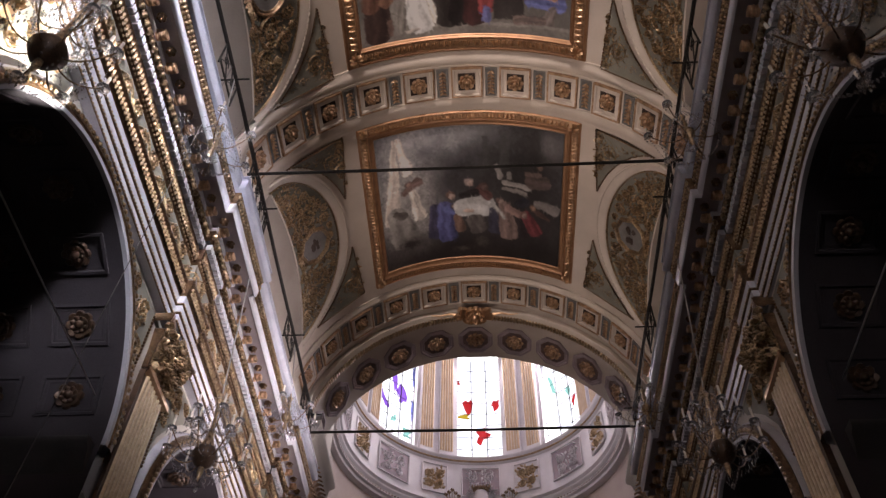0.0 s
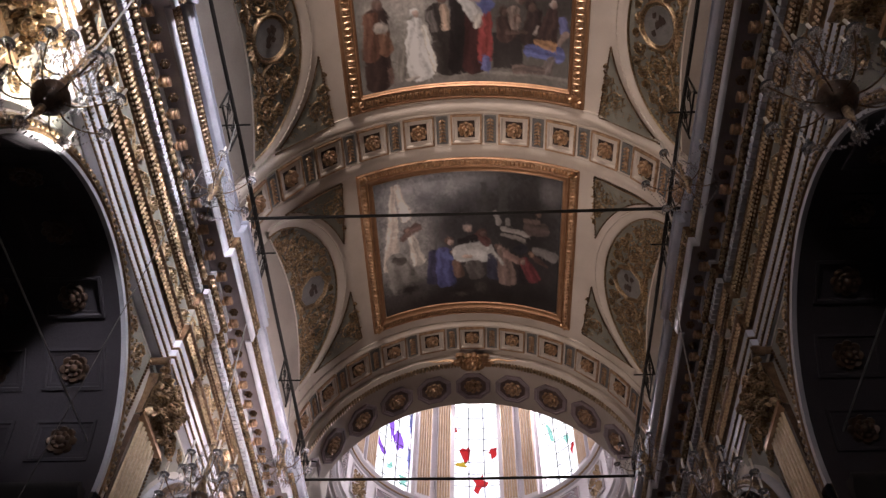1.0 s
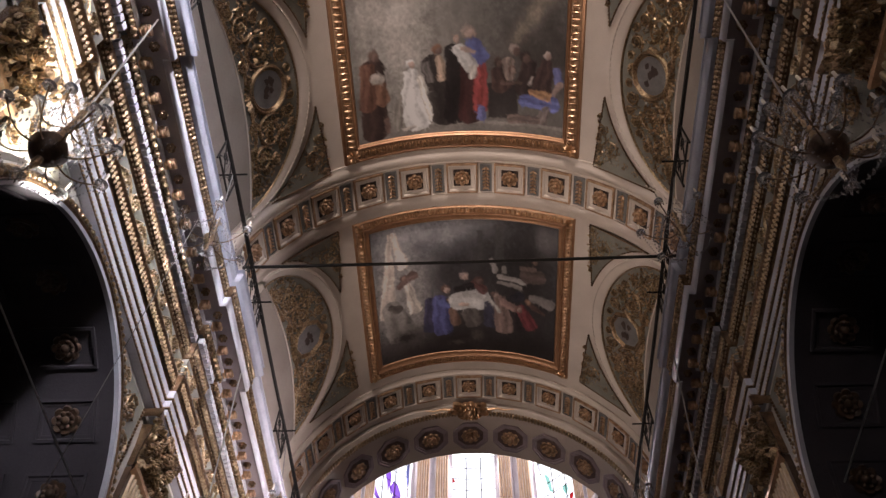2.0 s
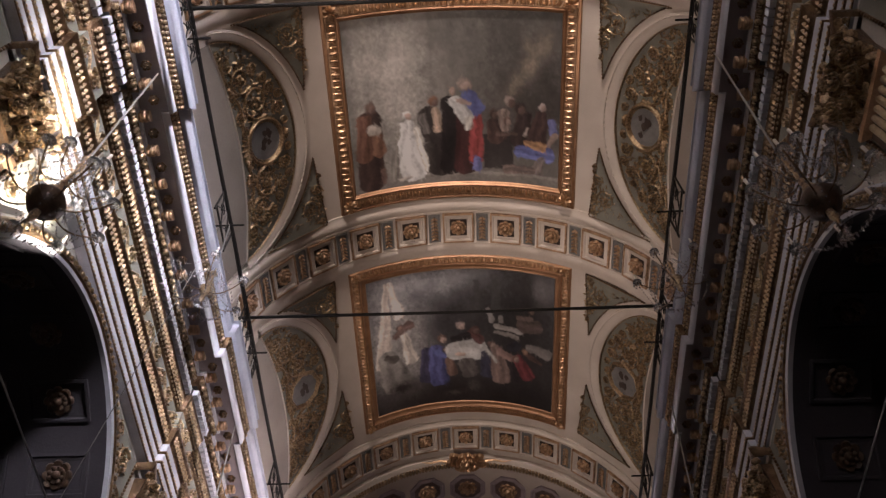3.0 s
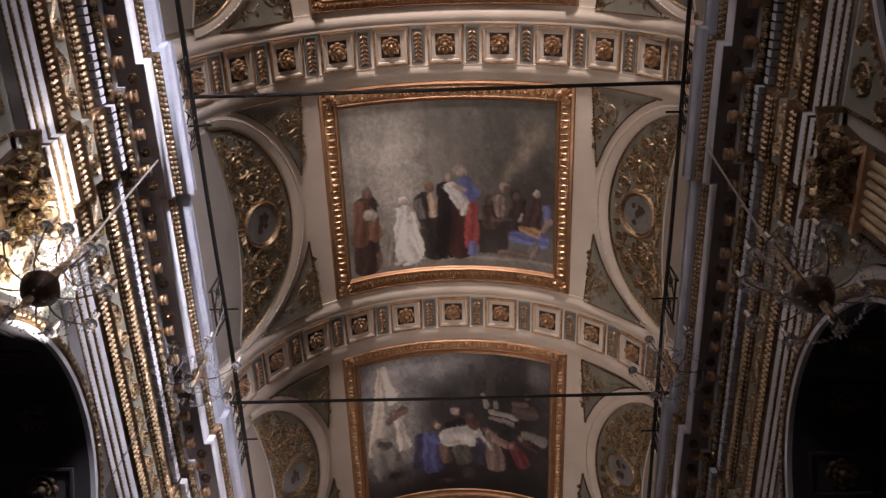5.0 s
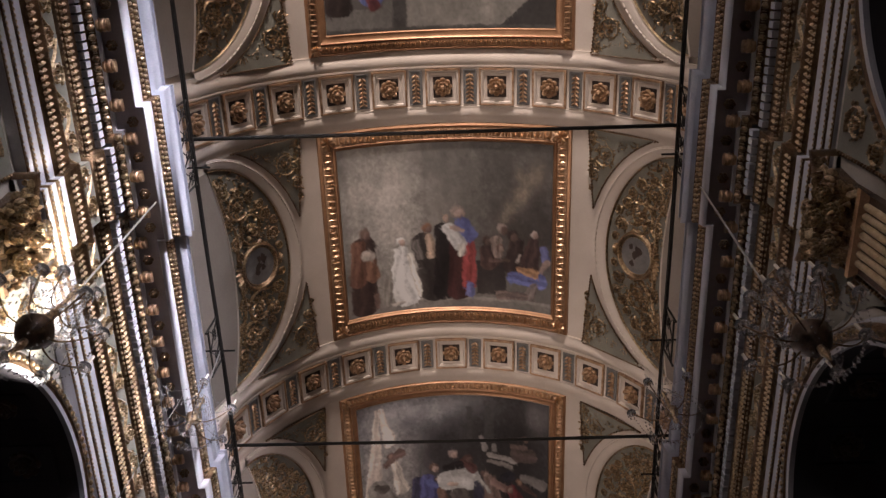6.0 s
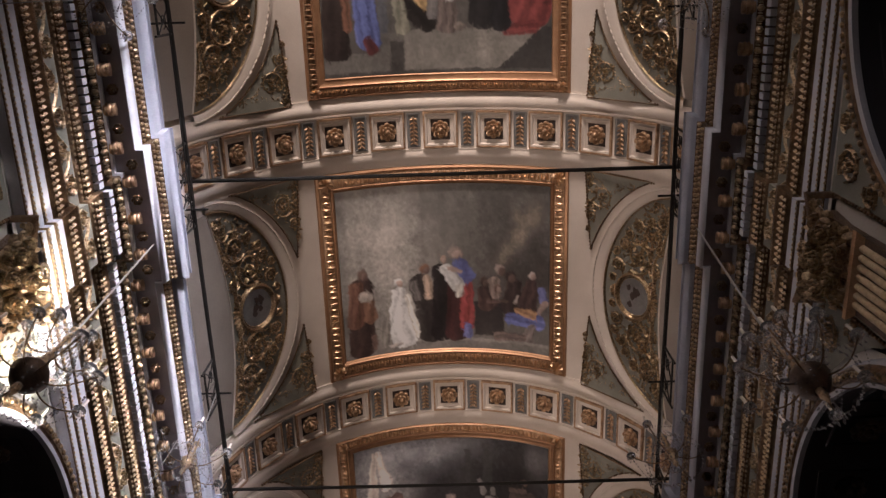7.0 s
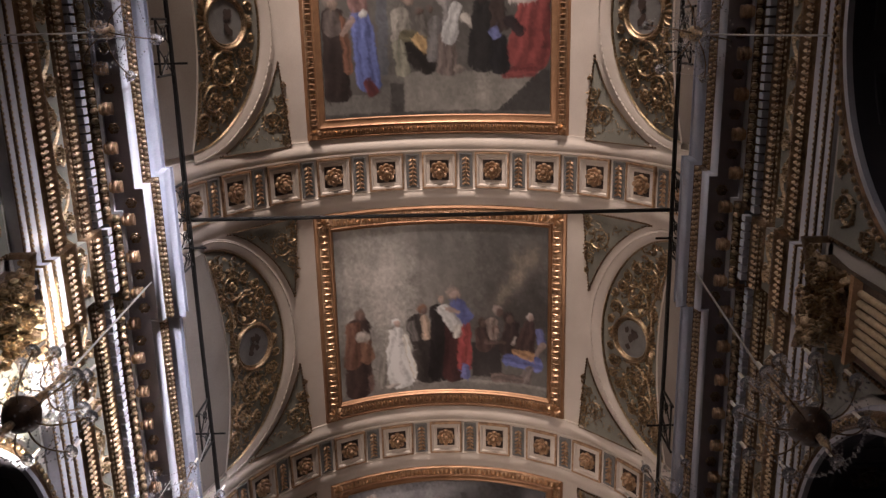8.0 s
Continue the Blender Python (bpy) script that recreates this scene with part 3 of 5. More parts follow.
hall.wash(0.80, 0.10, 0.2, 0.14, (82, 79, 75)).wash(0.62, 0.30, 0.12, 0.12, (112, 108, 102)).wash(0.02, 0.4, 0.035, 0.6, (78, 75, 72), 0, 0.8).wash(0.40, 0.2, 0.012, 0.4, (84, 81, 78), 0, 0.5)
hall.wash(0.2, 0.4, 0.22, 0.5, (140, 135, 130), 0, 0.6).wash(0.8, 0.3, 0.26, 0.5, (72, 68, 66), 0, 0.6)
hall.wash(0.94, 0.48, 0.13, 0.30, (62, 56, 53), 0, 0.95).wash(0.80, 0.55, 0.16, 0.16, (70, 63, 59)).wash(0.84, 0.32, 0.035, 0.16, (140, 124, 106), 32, 0.85).wash(0.93, 0.17, 0.04, 0.07, (132, 116, 100)).wash(0.85, 0.20, 0.025, 0.07, (136, 120, 104), -20)
hall.block(-0.1, 1.1, 0.945, 1.1, (106, 101, 96)).block(0.3, 1.1, 0.935, 0.957, (126, 121, 114))
hall.robe(0.10, 0.56, 0.055, 0.085, 0.95, 0.068, (56, 38, 35)).robe(0.07, 0.56, 0.035, 0.06, 0.78, 0.045, (98, 62, 46)).robe(0.13, 0.66, 0.022, 0.135, 0.77, 0.032, (112, 74, 52), 3).dab(0.118, 0.63, 0.032, 0.03, (160, 150, 142), 15).bust(0.112, 0.505, 0.03, DUSK, (82, 62, 54))
hall.limb(0.15, 0.88, 0.15, 0.96, 0.012, DUSK).robe(0.215, 0.80, 0.03, 0.20, 0.95, 0.03, (112, 106, 100))
hall.robe(0.275, 0.62, 0.030, 0.295, 0.93, 0.062, WHITE, 4, 0.32, -0.012).robe(0.315, 0.66, 0.016, 0.375, 0.90, 0.028, (176, 168, 160), 3).dab(0.372, 0.765, 0.022, 0.022, (188, 176, 166)).bust(0.283, 0.575, 0.024, SKIN, (184, 176, 168)).dab(0.25, 0.955, 0.035, 0.012, (150, 142, 136))
hall.robe(0.375, 0.57, 0.05, 0.43, 0.91, 0.058, (42, 35, 34)).robe(0.41, 0.55, 0.018, 0.425, 0.67, 0.022, (146, 122, 102), 3).robe(0.35, 0.58, 0.02, 0.37, 0.68, 0.02, (84, 78, 76), 3).bust(0.412, 0.505, 0.027, DUSK, (108, 70, 48))
hall.robe(0.475, 0.50, 0.035, 0.48, 0.91, 0.055, (28, 21, 23), 3, 0.3).robe(0.555, 0.60, 0.045, 0.55, 0.91, 0.055, (60, 26, 27), 3).robe(0.605, 0.60, 0.028, 0.60, 0.85, 0.036, (146, 42, 42), 4).robe(0.605, 0.86, 0.018, 0.605, 0.925, 0.02, (84, 90, 150), 2)
hall.robe(0.565, 0.475, 0.035, 0.612, 0.56, 0.035, BLUE, 2, 0.3).robe(0.500, 0.50, 0.03, 0.565, 0.61, 0.035, (204, 190, 180), 3, 0.3).robe(0.57, 0.61, 0.02, 0.565, 0.67, 0.016, (182, 168, 160), 2).limb(0.52, 0.50, 0.58, 0.525, 0.012, SKIN)
hall.bust(0.556, 0.418, 0.034, (150, 124, 112), (128, 110, 100)).bust(0.497, 0.447, 0.017, SKIN, (140, 108, 92))
hall.block(0.635, 0.775, 0.70, 0.915, (46, 39, 39)).robe(0.68, 0.63, 0.03, 0.70, 0.72, 0.045, (74, 50, 46)).bust(0.695, 0.585, 0.025, DUSK, (70, 48, 42)).robe(0.73, 0.57, 0.025, 0.74, 0.66, 0.025, (138, 116, 106)).bust(0.765, 0.51, 0.028, DUSK, (142, 122, 114))
hall.robe(0.83, 0.58, 0.035, 0.81, 0.74, 0.05, (60, 42, 40)).bust(0.815, 0.55, 0.032, DUSK, (54, 38, 36)).bust(0.755, 0.625, 0.021, SKIN, (104, 76, 66)).limb(0.70, 0.695, 0.79, 0.70, 0.012, DUSK).limb(0.83, 0.70, 0.845, 0.65, 0.008, (170, 156, 146))
hall.robe(0.91, 0.57, 0.03, 0.89, 0.74, 0.05, (72, 48, 46)).bust(0.918, 0.53, 0.022, SKIN, (176, 158, 148)).robe(0.96, 0.60, 0.022, 0.975, 0.67, 0.022, (92, 98, 158), 2).limb(0.985, 0.68, 0.945, 0.75, 0.016, SKIN)
hall.robe(0.80, 0.80, 0.03, 0.95, 0.81, 0.042, (84, 96, 168), 4, 0.45).robe(0.84, 0.745, 0.016, 0.92, 0.765, 0.024, (196, 128, 66), 3).robe(0.92, 0.84, 0.02, 0.89, 0.91, 0.03, (112, 98, 94), 3).robe(0.74, 0.92, 0.025, 0.87, 0.91, 0.02, (100, 82, 76), 3)

night = Canvas(53, (76, 76, 82), (44, 38, 37), 0.2)
night.wash(0.28, 0.10, 0.3, 0.13, (124, 124, 132), -8, 0.9).wash(0.50, 0.05, 0.16, 0.06, (132, 132, 138), -14, 0.8).wash(0.25, 0.17, 0.09, 0.035, (66, 67, 76), -16, 0.9).wash(0.40, 0.13, 0.08, 0.03, (150, 150, 154), -22, 0.6).wash(0.16, 0.6, 0.17, 0.3, (104, 101, 101), 0, 0.85)
night.wash(0.46, 0.40, 0.14, 0.20, (42, 39, 43), 0, 1.0).wash(0.62, 0.30, 0.10, 0.28, (58, 56, 57)).wash(0.84, 0.42, 0.22, 0.36, (42, 37, 37), 0, 0.95).block(0.66, 0.71, 0.03, 0.30, (76, 75, 76)).block(0.57, 0.60, 0.08, 0.32, (66, 65, 66)).wash(0.93, 0.11, 0.06, 0.12, (116, 112, 114), 0, 0.9)
night.wash(0.13, 0.45, 0.16, 0.4, (122, 118, 118), 0, 0.7).wash(0.85, 0.15, 0.22, 0.3, (38, 34, 34), 0, 0.7).wash(0.92, 0.10, 0.05, 0.09, (92, 88, 92), 0, 0.9)
night.robe(0.105, 0.04, 0.012, 0.06, 0.62, 0.05, (148, 138, 131), 3, 0.25).robe(0.125, 0.04, 0.014, 0.165, 0.28, 0.03, (166, 154, 146), 2, 0.2).robe(0.185, 0.44, 0.025, 0.215, 0.63, 0.035, (150, 143, 136), 3).robe(0.08, 0.56, 0.05, 0.13, 0.78, 0.09, (98, 94, 92), 4)
night.robe(0.13, 0.43, 0.016, 0.22, 0.36, 0.03, (82, 60, 56), 3).bust(0.165, 0.375, 0.022, (104, 76, 68), (66, 50, 46)).robe(0.08, 0.57, 0.02, 0.13, 0.60, 0.025, (62, 56, 54), 2)
night.wash(0.5, 0.96, 0.8, 0.13, (36, 29, 28), 0, 1.0).wash(0.15, 0.83, 0.09, 0.05, (30, 24, 23), -8, 0.9).wash(0.56, 0.88, 0.04, 0.04, (84, 76, 72), 0, 0.8).wash(0.45, 0.93, 0.05, 0.02, (72, 64, 60))
night.robe(0.30, 0.58, 0.035, 0.30, 0.80, 0.045, (46, 44, 70), 3).robe(0.355, 0.57, 0.036, 0.365, 0.82, 0.056, (64, 68, 122), 4, 0.45).bust(0.398, 0.505, 0.028, SKIN, (84, 60, 50)).limb(0.36, 0.60, 0.42, 0.645, 0.018, BLUE).robe(0.42, 0.66, 0.02, 0.44, 0.77, 0.028, (110, 80, 66), 3).bust(0.418, 0.59, 0.017, SKIN, (120, 92, 78))
night.robe(0.445, 0.605, 0.055, 0.585, 0.590, 0.072, (206, 198, 191), 3, 0.22).dab(0.49, 0.63, 0.03, 0.016, (178, 150, 134)).robe(0.555, 0.52, 0.012, 0.605, 0.56, 0.016, (186, 178, 172), 2).robe(0.52, 0.70, 0.05, 0.54, 0.77, 0.05, (84, 78, 76), 3)
night.bust(0.50, 0.415, 0.028, (146, 122, 112), (128, 112, 106)).robe(0.54, 0.46, 0.022, 0.60, 0.52, 0.03, (92, 52, 50), 3).bust(0.575, 0.45, 0.026, DUSK, (78, 50, 46)).robe(0.45, 0.51, 0.02, 0.53, 0.485, 0.024, (36, 31, 33), 2)
night.robe(0.635, 0.62, 0.03, 0.64, 0.78, 0.045, (54, 54, 76), 3).robe(0.685, 0.58, 0.034, 0.715, 0.81, 0.056, (128, 102, 94), 4).bust(0.665, 0.555, 0.024, SKIN, (96, 72, 64)).limb(0.70, 0.60, 0.79, 0.655, 0.022, (160, 122, 112)).limb(0.63, 0.60, 0.69, 0.68, 0.010, (182, 172, 166))
night.robe(0.80, 0.63, 0.028, 0.865, 0.76, 0.042, (122, 40, 50), 4).bust(0.795, 0.645, 0.021, SKIN, (110, 80, 70)).robe(0.765, 0.68, 0.02, 0.80, 0.80, 0.025, (44, 36, 40), 2).limb(0.85, 0.59, 0.93, 0.65, 0.016, (92, 64, 58)).bust(0.85, 0.58, 0.02, (150, 112, 84), (120, 86, 62))
night.robe(0.68, 0.405, 0.014, 0.82, 0.43, 0.018, (164, 156, 152), 1, 0.15).robe(0.68, 0.45, 0.01, 0.80, 0.475, 0.012, (140, 132, 128), 1, 0.15).robe(0.645, 0.28, 0.012, 0.66, 0.37, 0.018, (146, 140, 138), 1, 0.2).robe(0.71, 0.33, 0.012, 0.715, 0.37, 0.014, (136, 130, 128), 1, 0.2).robe(0.86, 0.54, 0.02, 0.97, 0.56, 0.035, (126, 120, 118), 2, 0.2)
night.robe(0.83, 0.38, 0.045, 0.91, 0.37, 0.04, (92, 74, 70), 3).bust(0.88, 0.27, 0.022, (120, 92, 78), (84, 62, 54)).limb(0.80, 0.33, 0.88, 0.32, 0.014, (112, 90, 82)).robe(0.77, 0.56, 0.03, 0.80, 0.53, 0.03, (40, 40, 52), 2)

court = Canvas(77, (98, 93, 88), (84, 80, 76))
court.wash(0.3, 0.3, 0.05, 0.5, (118, 114, 108)).wash(0.66, 0.3, 0.04, 0.4, (112, 108, 102)).wash(0.86, 0.3, 0.14, 0.3, (74, 69, 66), 0, 0.8).block(0.245, 0.29, 0.3, 0.8, (92, 95, 104)).wash(0.5, 0.1, 0.4, 0.12, (122, 116, 108))
court.block(-0.1, 0.29, 0.885, 1.1, (106, 102, 97)).block(0.25, 0.36, 0.79, 0.98, (100, 96, 91)).block(0.295, 0.36, 0.83, 1.1, (64, 60, 58)).block(0.355, 0.80, 0.775, 0.985, (118, 113, 105)).block(0.355, 1.1, 0.775, 1.1, (52, 49, 48)).block(0.355, 0.955, 0.775, 0.985, (120, 115, 107), -0.95).wash(0.70, 0.87, 0.03, 0.09, (150, 144, 134)).block(-0.1, 1.1, 0.982, 1.1, (74, 70, 67))
court.robe(0.055, 0.48, 0.05, 0.06, 0.87, 0.062, (50, 38, 36)).robe(0.10, 0.50, 0.016, 0.115, 0.76, 0.022, (116, 72, 48), 3).bust(0.055, 0.42, 0.032, (134, 112, 98), (112, 100, 92)).robe(0.05, 0.48, 0.035, 0.055, 0.55, 0.04, (92, 80, 76), 3)
court.robe(0.165, 0.41, 0.04, 0.18, 0.50, 0.035, (128, 90, 86), 3).robe(0.175, 0.50, 0.045, 0.205, 0.83, 0.052, (82, 98, 168), 5, 0.5).robe(0.195, 0.82, 0.02, 0.225, 0.875, 0.026, (100, 40, 40), 2).limb(0.145, 0.50, 0.10, 0.575, 0.014, SKIN).bust(0.20, 0.37, 0.03, SKIN, (112, 80, 66)).dab(0.19, 0.475, 0.018, 0.02, (184, 174, 164))
court.robe(0.345, 0.48, 0.04, 0.35, 0.60, 0.045, (148, 142, 130), 4).robe(0.36, 0.60, 0.035, 0.45, 0.62, 0.04, (104, 96, 66), 4).robe(0.42, 0.60, 0.025, 0.465, 0.67, 0.026, (186, 142, 70), 3).robe(0.375, 0.66, 0.035, 0.46, 0.75, 0.045, (36, 30, 29), 3).robe(0.335, 0.63, 0.026, 0.355, 0.77, 0.03, (134, 132, 112), 3).bust(0.385, 0.41, 0.03, (148, 122, 108), (112, 98, 88)).limb(0.31, 0.60, 0.33, 0.51, 0.007, (160, 150, 140))
court.robe(0.435, 0.50, 0.02, 0.45, 0.57, 0.026, (104, 98, 92), 3).robe(0.50, 0.52, 0.03, 0.49, 0.70, 0.034, (110, 106, 106), 3).bust(0.43, 0.47, 0.02, DUSK, (98, 84, 76)).bust(0.475, 0.46, 0.018, DUSK, (92, 80, 74))
court.robe(0.545, 0.60, 0.035, 0.545, 0.765, 0.05, (112, 96, 90), 5).robe(0.56, 0.42, 0.035, 0.565, 0.54, 0.035, (122, 118, 118), 3).robe(0.59, 0.44, 0.022, 0.555, 0.61, 0.032, (204, 197, 188), 4, 0.32).limb(0.53, 0.42, 0.47, 0.355, 0.018, (150, 142, 138)).limb(0.62, 0.50, 0.67, 0.555, 0.016, (178, 166, 156)).bust(0.565, 0.36, 0.03, SKIN, (112, 92, 80)).dab(0.60, 0.765, 0.022, 0.02, (128, 114, 104))
court.robe(0.70, 0.44, 0.04, 0.69, 0.74, 0.055, (40, 37, 39), 3).bust(0.70, 0.42, 0.025, (52, 44, 42), (38, 34, 34)).robe(0.76, 0.42, 0.03, 0.78, 0.55, 0.04, (62, 46, 42), 3).bust(0.78, 0.38, 0.028, DUSK, (72, 56, 48))
court.robe(0.93, 0.44, 0.07, 0.90, 0.70, 0.10, (138, 44, 42), 6, 0.5).robe(0.80, 0.79, 0.025, 0.92, 0.775, 0.03, (128, 40, 40), 4).robe(0.77, 0.62, 0.035, 0.78, 0.76, 0.045, (30, 28, 34), 3).robe(0.745, 0.57, 0.02, 0.76, 0.60, 0.022, (96, 106, 168), 2).robe(0.81, 0.52, 0.02, 0.87, 0.58, 0.025, (44, 32, 36), 2).robe(0.82, 0.42, 0.02, 0.92, 0.40, 0.028, (162, 152, 146), 3).bust(0.87, 0.33, 0.032, SKIN, (150, 140, 132))
hall.glaze(0.1, 0.75, 0.12, 0.25, 0.75).glaze(0.85, 0.4, 0.42, 0.9, 0.5).glaze(0.15, 0.4, 0.3, 0.7, 1.18).glaze(0.5, 0.0, 0.5, 0.25, 0.85)
court.glaze(0.5, 0.6, 0.9, 0.9, 0.46).glaze(0.9, 0.5, 0.3, 0.5, 0.75)
night.glaze(0.85, 0.45, 0.42, 0.8, 0.5).glaze(0.12, 0.45, 0.2, 0.6, 1.55).glaze(0.5, 0.95, 0.7, 0.25, 0.7)

for work, tired in ((hall, 5), (night, 6), (court, 7)):
    work.brush(2600, tired)


def canvas_material():
    mat = bpy.data.materials.new("oil_canvas")
    mat.use_nodes = True
    nodes, links = mat.node_tree.nodes, mat.node_tree.links
    bsdf = nodes["Principled BSDF"]
    bsdf.inputs["Roughness"].default_value = 0.55
    bsdf.inputs["Specular IOR Level"].default_value = 0.3
    att = nodes.new("ShaderNodeAttribute")
    att.attribute_name = "pigment"
    links.new(att.outputs["Color"], bsdf.inputs["Base Color"])
    weave = nodes.new("ShaderNodeTexNoise")
    weave.inputs["Scale"].default_value, weave.inputs["Detail"].default_value = 30.0, 4.0
    geo = nodes.new("ShaderNodeNewGeometry")
    links.new(geo.outputs["Position"], weave.inputs["Vector"])
    bumper = nodes.new("ShaderNodeBump")
    bumper.inputs["Strength"].default_value, bumper.inputs["Distance"].default_value = 0.06, 0.01
    links.new(weave.outputs["Fac"], bumper.inputs["Height"])
    links.new(bumper.outputs["Normal"], bsdf.inputs["Normal"])
    return mat


OIL = canvas_material()


def ceiling_painting(y0, y1, art, label, wide_gold):
    """Curved canvas in a gilded frame; the top of the picture lies towards smaller y."""
    th = 34.5
    top = empty("ceiling_painting", label, "painting", "", "ceiling paintings")
    deg = 57.2958 / RV
    b = 0.44
    n = 40
    ti = th - b * deg
    me = bpy.data.meshes.new("canvas")
    us, vs = np.radians(np.linspace(-ti, ti, GX + 1)), np.linspace(y0 + b, y1 - b, GY + 1)
    yy, tt = np.meshgrid(vs, us, indexing="ij")
    verts = np.stack([(RV - 0.05) * np.sin(tt), yy, ZC + (RV - 0.05) * np.cos(tt)], -1).reshape(-1, 3)
    corner = (np.arange(GY)[:, None] * (GX + 1) + np.arange(GX)[None, :]).reshape(-1)
    faces = np.stack([corner, corner + GX + 1, corner + GX + 2, corner + 1], -1)
    me.from_pydata(verts.tolist(), [], faces.tolist())
    color = me.color_attributes.new("pigment", "FLOAT_COLOR", "POINT")
    color.data.foreach_set("color", np.concatenate([np.clip(art.rgb, 0.004, 0.85).reshape(-1, 3), np.ones((len(verts), 1))], 1).astype(np.float32).reshape(-1))
    me.materials.append(OIL)
    part("canvas", me, None, top)
    # moulding: offsets from the outer edge, drops, each band its own part

    def band(name, prof, m):
        loop = [(-th, y0), *[(t, y0) for t in arc(-th, th, n)[1:-1]], (th, y0), (th, y1), *[(t, y1) for t in arc(th, -th, n)[1:-1]], (-th, y1)]
        rows = []
        for o, h in prof:
            rows.append([V(max(-th + o * deg, min(th - o * deg, t)), max(y0 + o, min(y1 - o, y)), RV - h) for t, y in loop])
        gg = Geo().grid(rows, True)
        return part(name, gg, m, top)

    # carved band and plain band: places across the border
    c0, c1 = (0.05, 0.23) if wide_gold else (0.08, 0.33)
    band("outer_moulding", [(0, 0), (0, 0.07), (c0 * 0.6, 0.10), (c0, 0.07)], M["frame_wood"])
    bed = band("ornament_bed", [(c0, 0.06), (c0 + 0.015, 0.08), (c1 - 0.02, 0.10), (c1, 0.06)], M["bronze"])
    band("inner_moulding", [(c1 - 0.01, 0.06), (c1, 0.10), (c1 + 0.03, 0.115), (c1 + 0.05, 0.085), (0.40, 0.065), (0.41, 0.075), (0.44, 0.035)], M["frame_wood"])
    g = Geo()
    rng = random.Random(int(y0 * 10))
    fn = lambda u, v, h: V(u * deg, v, RV - 0.085 - h)
    L = th / deg
    mid, wide = (c0 + c1) / 2, (c1 - c0) / 0.25
    pitch = 0.15 * wide

    def motif(u, v, ang):
        """Acanthus tongue between two curled leaves, pointing inward along ang."""
        du, dv = math.cos(ang), math.sin(ang)
        j = lambda q: rng.uniform(-q, q)
        leaf(g, u - 0.10 * wide * du, v - 0.10 * wide * dv, ang + j(0.15), 0.20 * wide, 0.042 * wide, 0.07 + j(0.015), fn)
        for e in (-1, 1):
            pu, pv = u - e * dv * 0.055 * wide, v + e * du * 0.055 * wide
            leaf(g, pu + 0.09 * wide * du, pv + 0.09 * wide * dv, ang + math.pi - e * (0.5 + j(0.2)), 0.11 * wide, 0.026 * wide, 0.05 + j(0.01), fn)
            g.bead(fn(pu - 0.07 * wide * du, pv - 0.07 * wide * dv, 0.015), 0.014 * wide)

    for yy, d in ((y0 + mid, 1), (y1 - mid, -1)):
        count = int((2 * L - 4 * mid) / pitch)
        for k in range(count):
            motif(-L + 2 * mid + (2 * L - 4 * mid) * (k + 0.5) / count, yy, d * math.pi / 2)
    for e in (-1, 1):
        count = int((y1 - y0 - 4 * mid) / pitch)
        for k in range(count):
            motif(e * (L - mid), y0 + 2 * mid + (y1 - y0 - 4 * mid) * (k + 0.5) / count, math.pi if e > 0 else 0)
        for yy in (y0 + mid, y1 - mid):
            for k in range(9):
                leaf(g, e * (L - mid), yy, k * math.pi / 4.5, 0.19 * wide, 0.05 * wide, 0.10, fn)
    part("leaf_carving", g, M["gold_smooth"], bed, "carved gilded leaf ornament")
    return top


ceiling_painting(-2.56, 2.53, court, "curved ceiling canvas of a stone hall in gilded frame", True)
ceiling_painting(4.21, 9.30, hall, "curved grey-olive ceiling canvas in broad gilded frame", False)
ceiling_painting(10.98, 16.30, night, "curved dark night ceiling canvas in gilded frame", True)


# ---------- entablature ----------
def plan(p, y):
    for c in PIERS:
        if abs(y - c) < HALF + p:
            return A0 - Q - p
    return A0 - p


def path(p):
    pts = [(A0 - p, YS)]
    for c in PIERS:
        pts += [(A0 - p, c - HALF - p), (A0 - Q - p, c - HALF - p), (A0 - Q - p, c + HALF + p), (A0 - p, c + HALF + p)]
    if pts[-1][1] > YE:
        pts[-2:] = [(A0 - Q - p, YE), (A0 - Q - p, YE + 0.001)]
    else:
        pts.append((A0 - p, YE))
    return pts


def moulding(s, prof):
    g = Geo()
    g.grid([[(s * a, y, z) for a, y in path(p)] for p, z in prof])
    return g


def curve(p0, z0, p1, z1, n, f):
    return [(p0 + (p1 - p0) * i / n, z0 + (z1 - z0) * f(i / n)) for i in range(n + 1)]


def modillion_mesh(s):
    """Scroll bracket under the corona, pointing inward from its root."""
    g = Geo()
    rings = ((0.0, 0.75), (0.012, 1.0), (0.04, 1.0), (0.048, 0.86), (0.07, 0.84), (0.08, 0.97), (0.11, 0.97), (0.12, 0.84), (0.14, 0.82), (0.15, 0.92), (0.18, 0.86), (0.19, 0.5), (0.192, 0.02))
    g.grid([[(-s * x, 0.105 * k * math.cos(a), -0.12 * k * max(0.0, math.sin(a))) for a in arc(0, math.pi, 10)] for x, k in rings])
    return g.mesh("modillion", M["bronze"])


DENTIL = Geo().box(-0.055, 0.05, -0.046, 0.046, -0.15, 0.0).mesh("dentil", M["marble"], False)


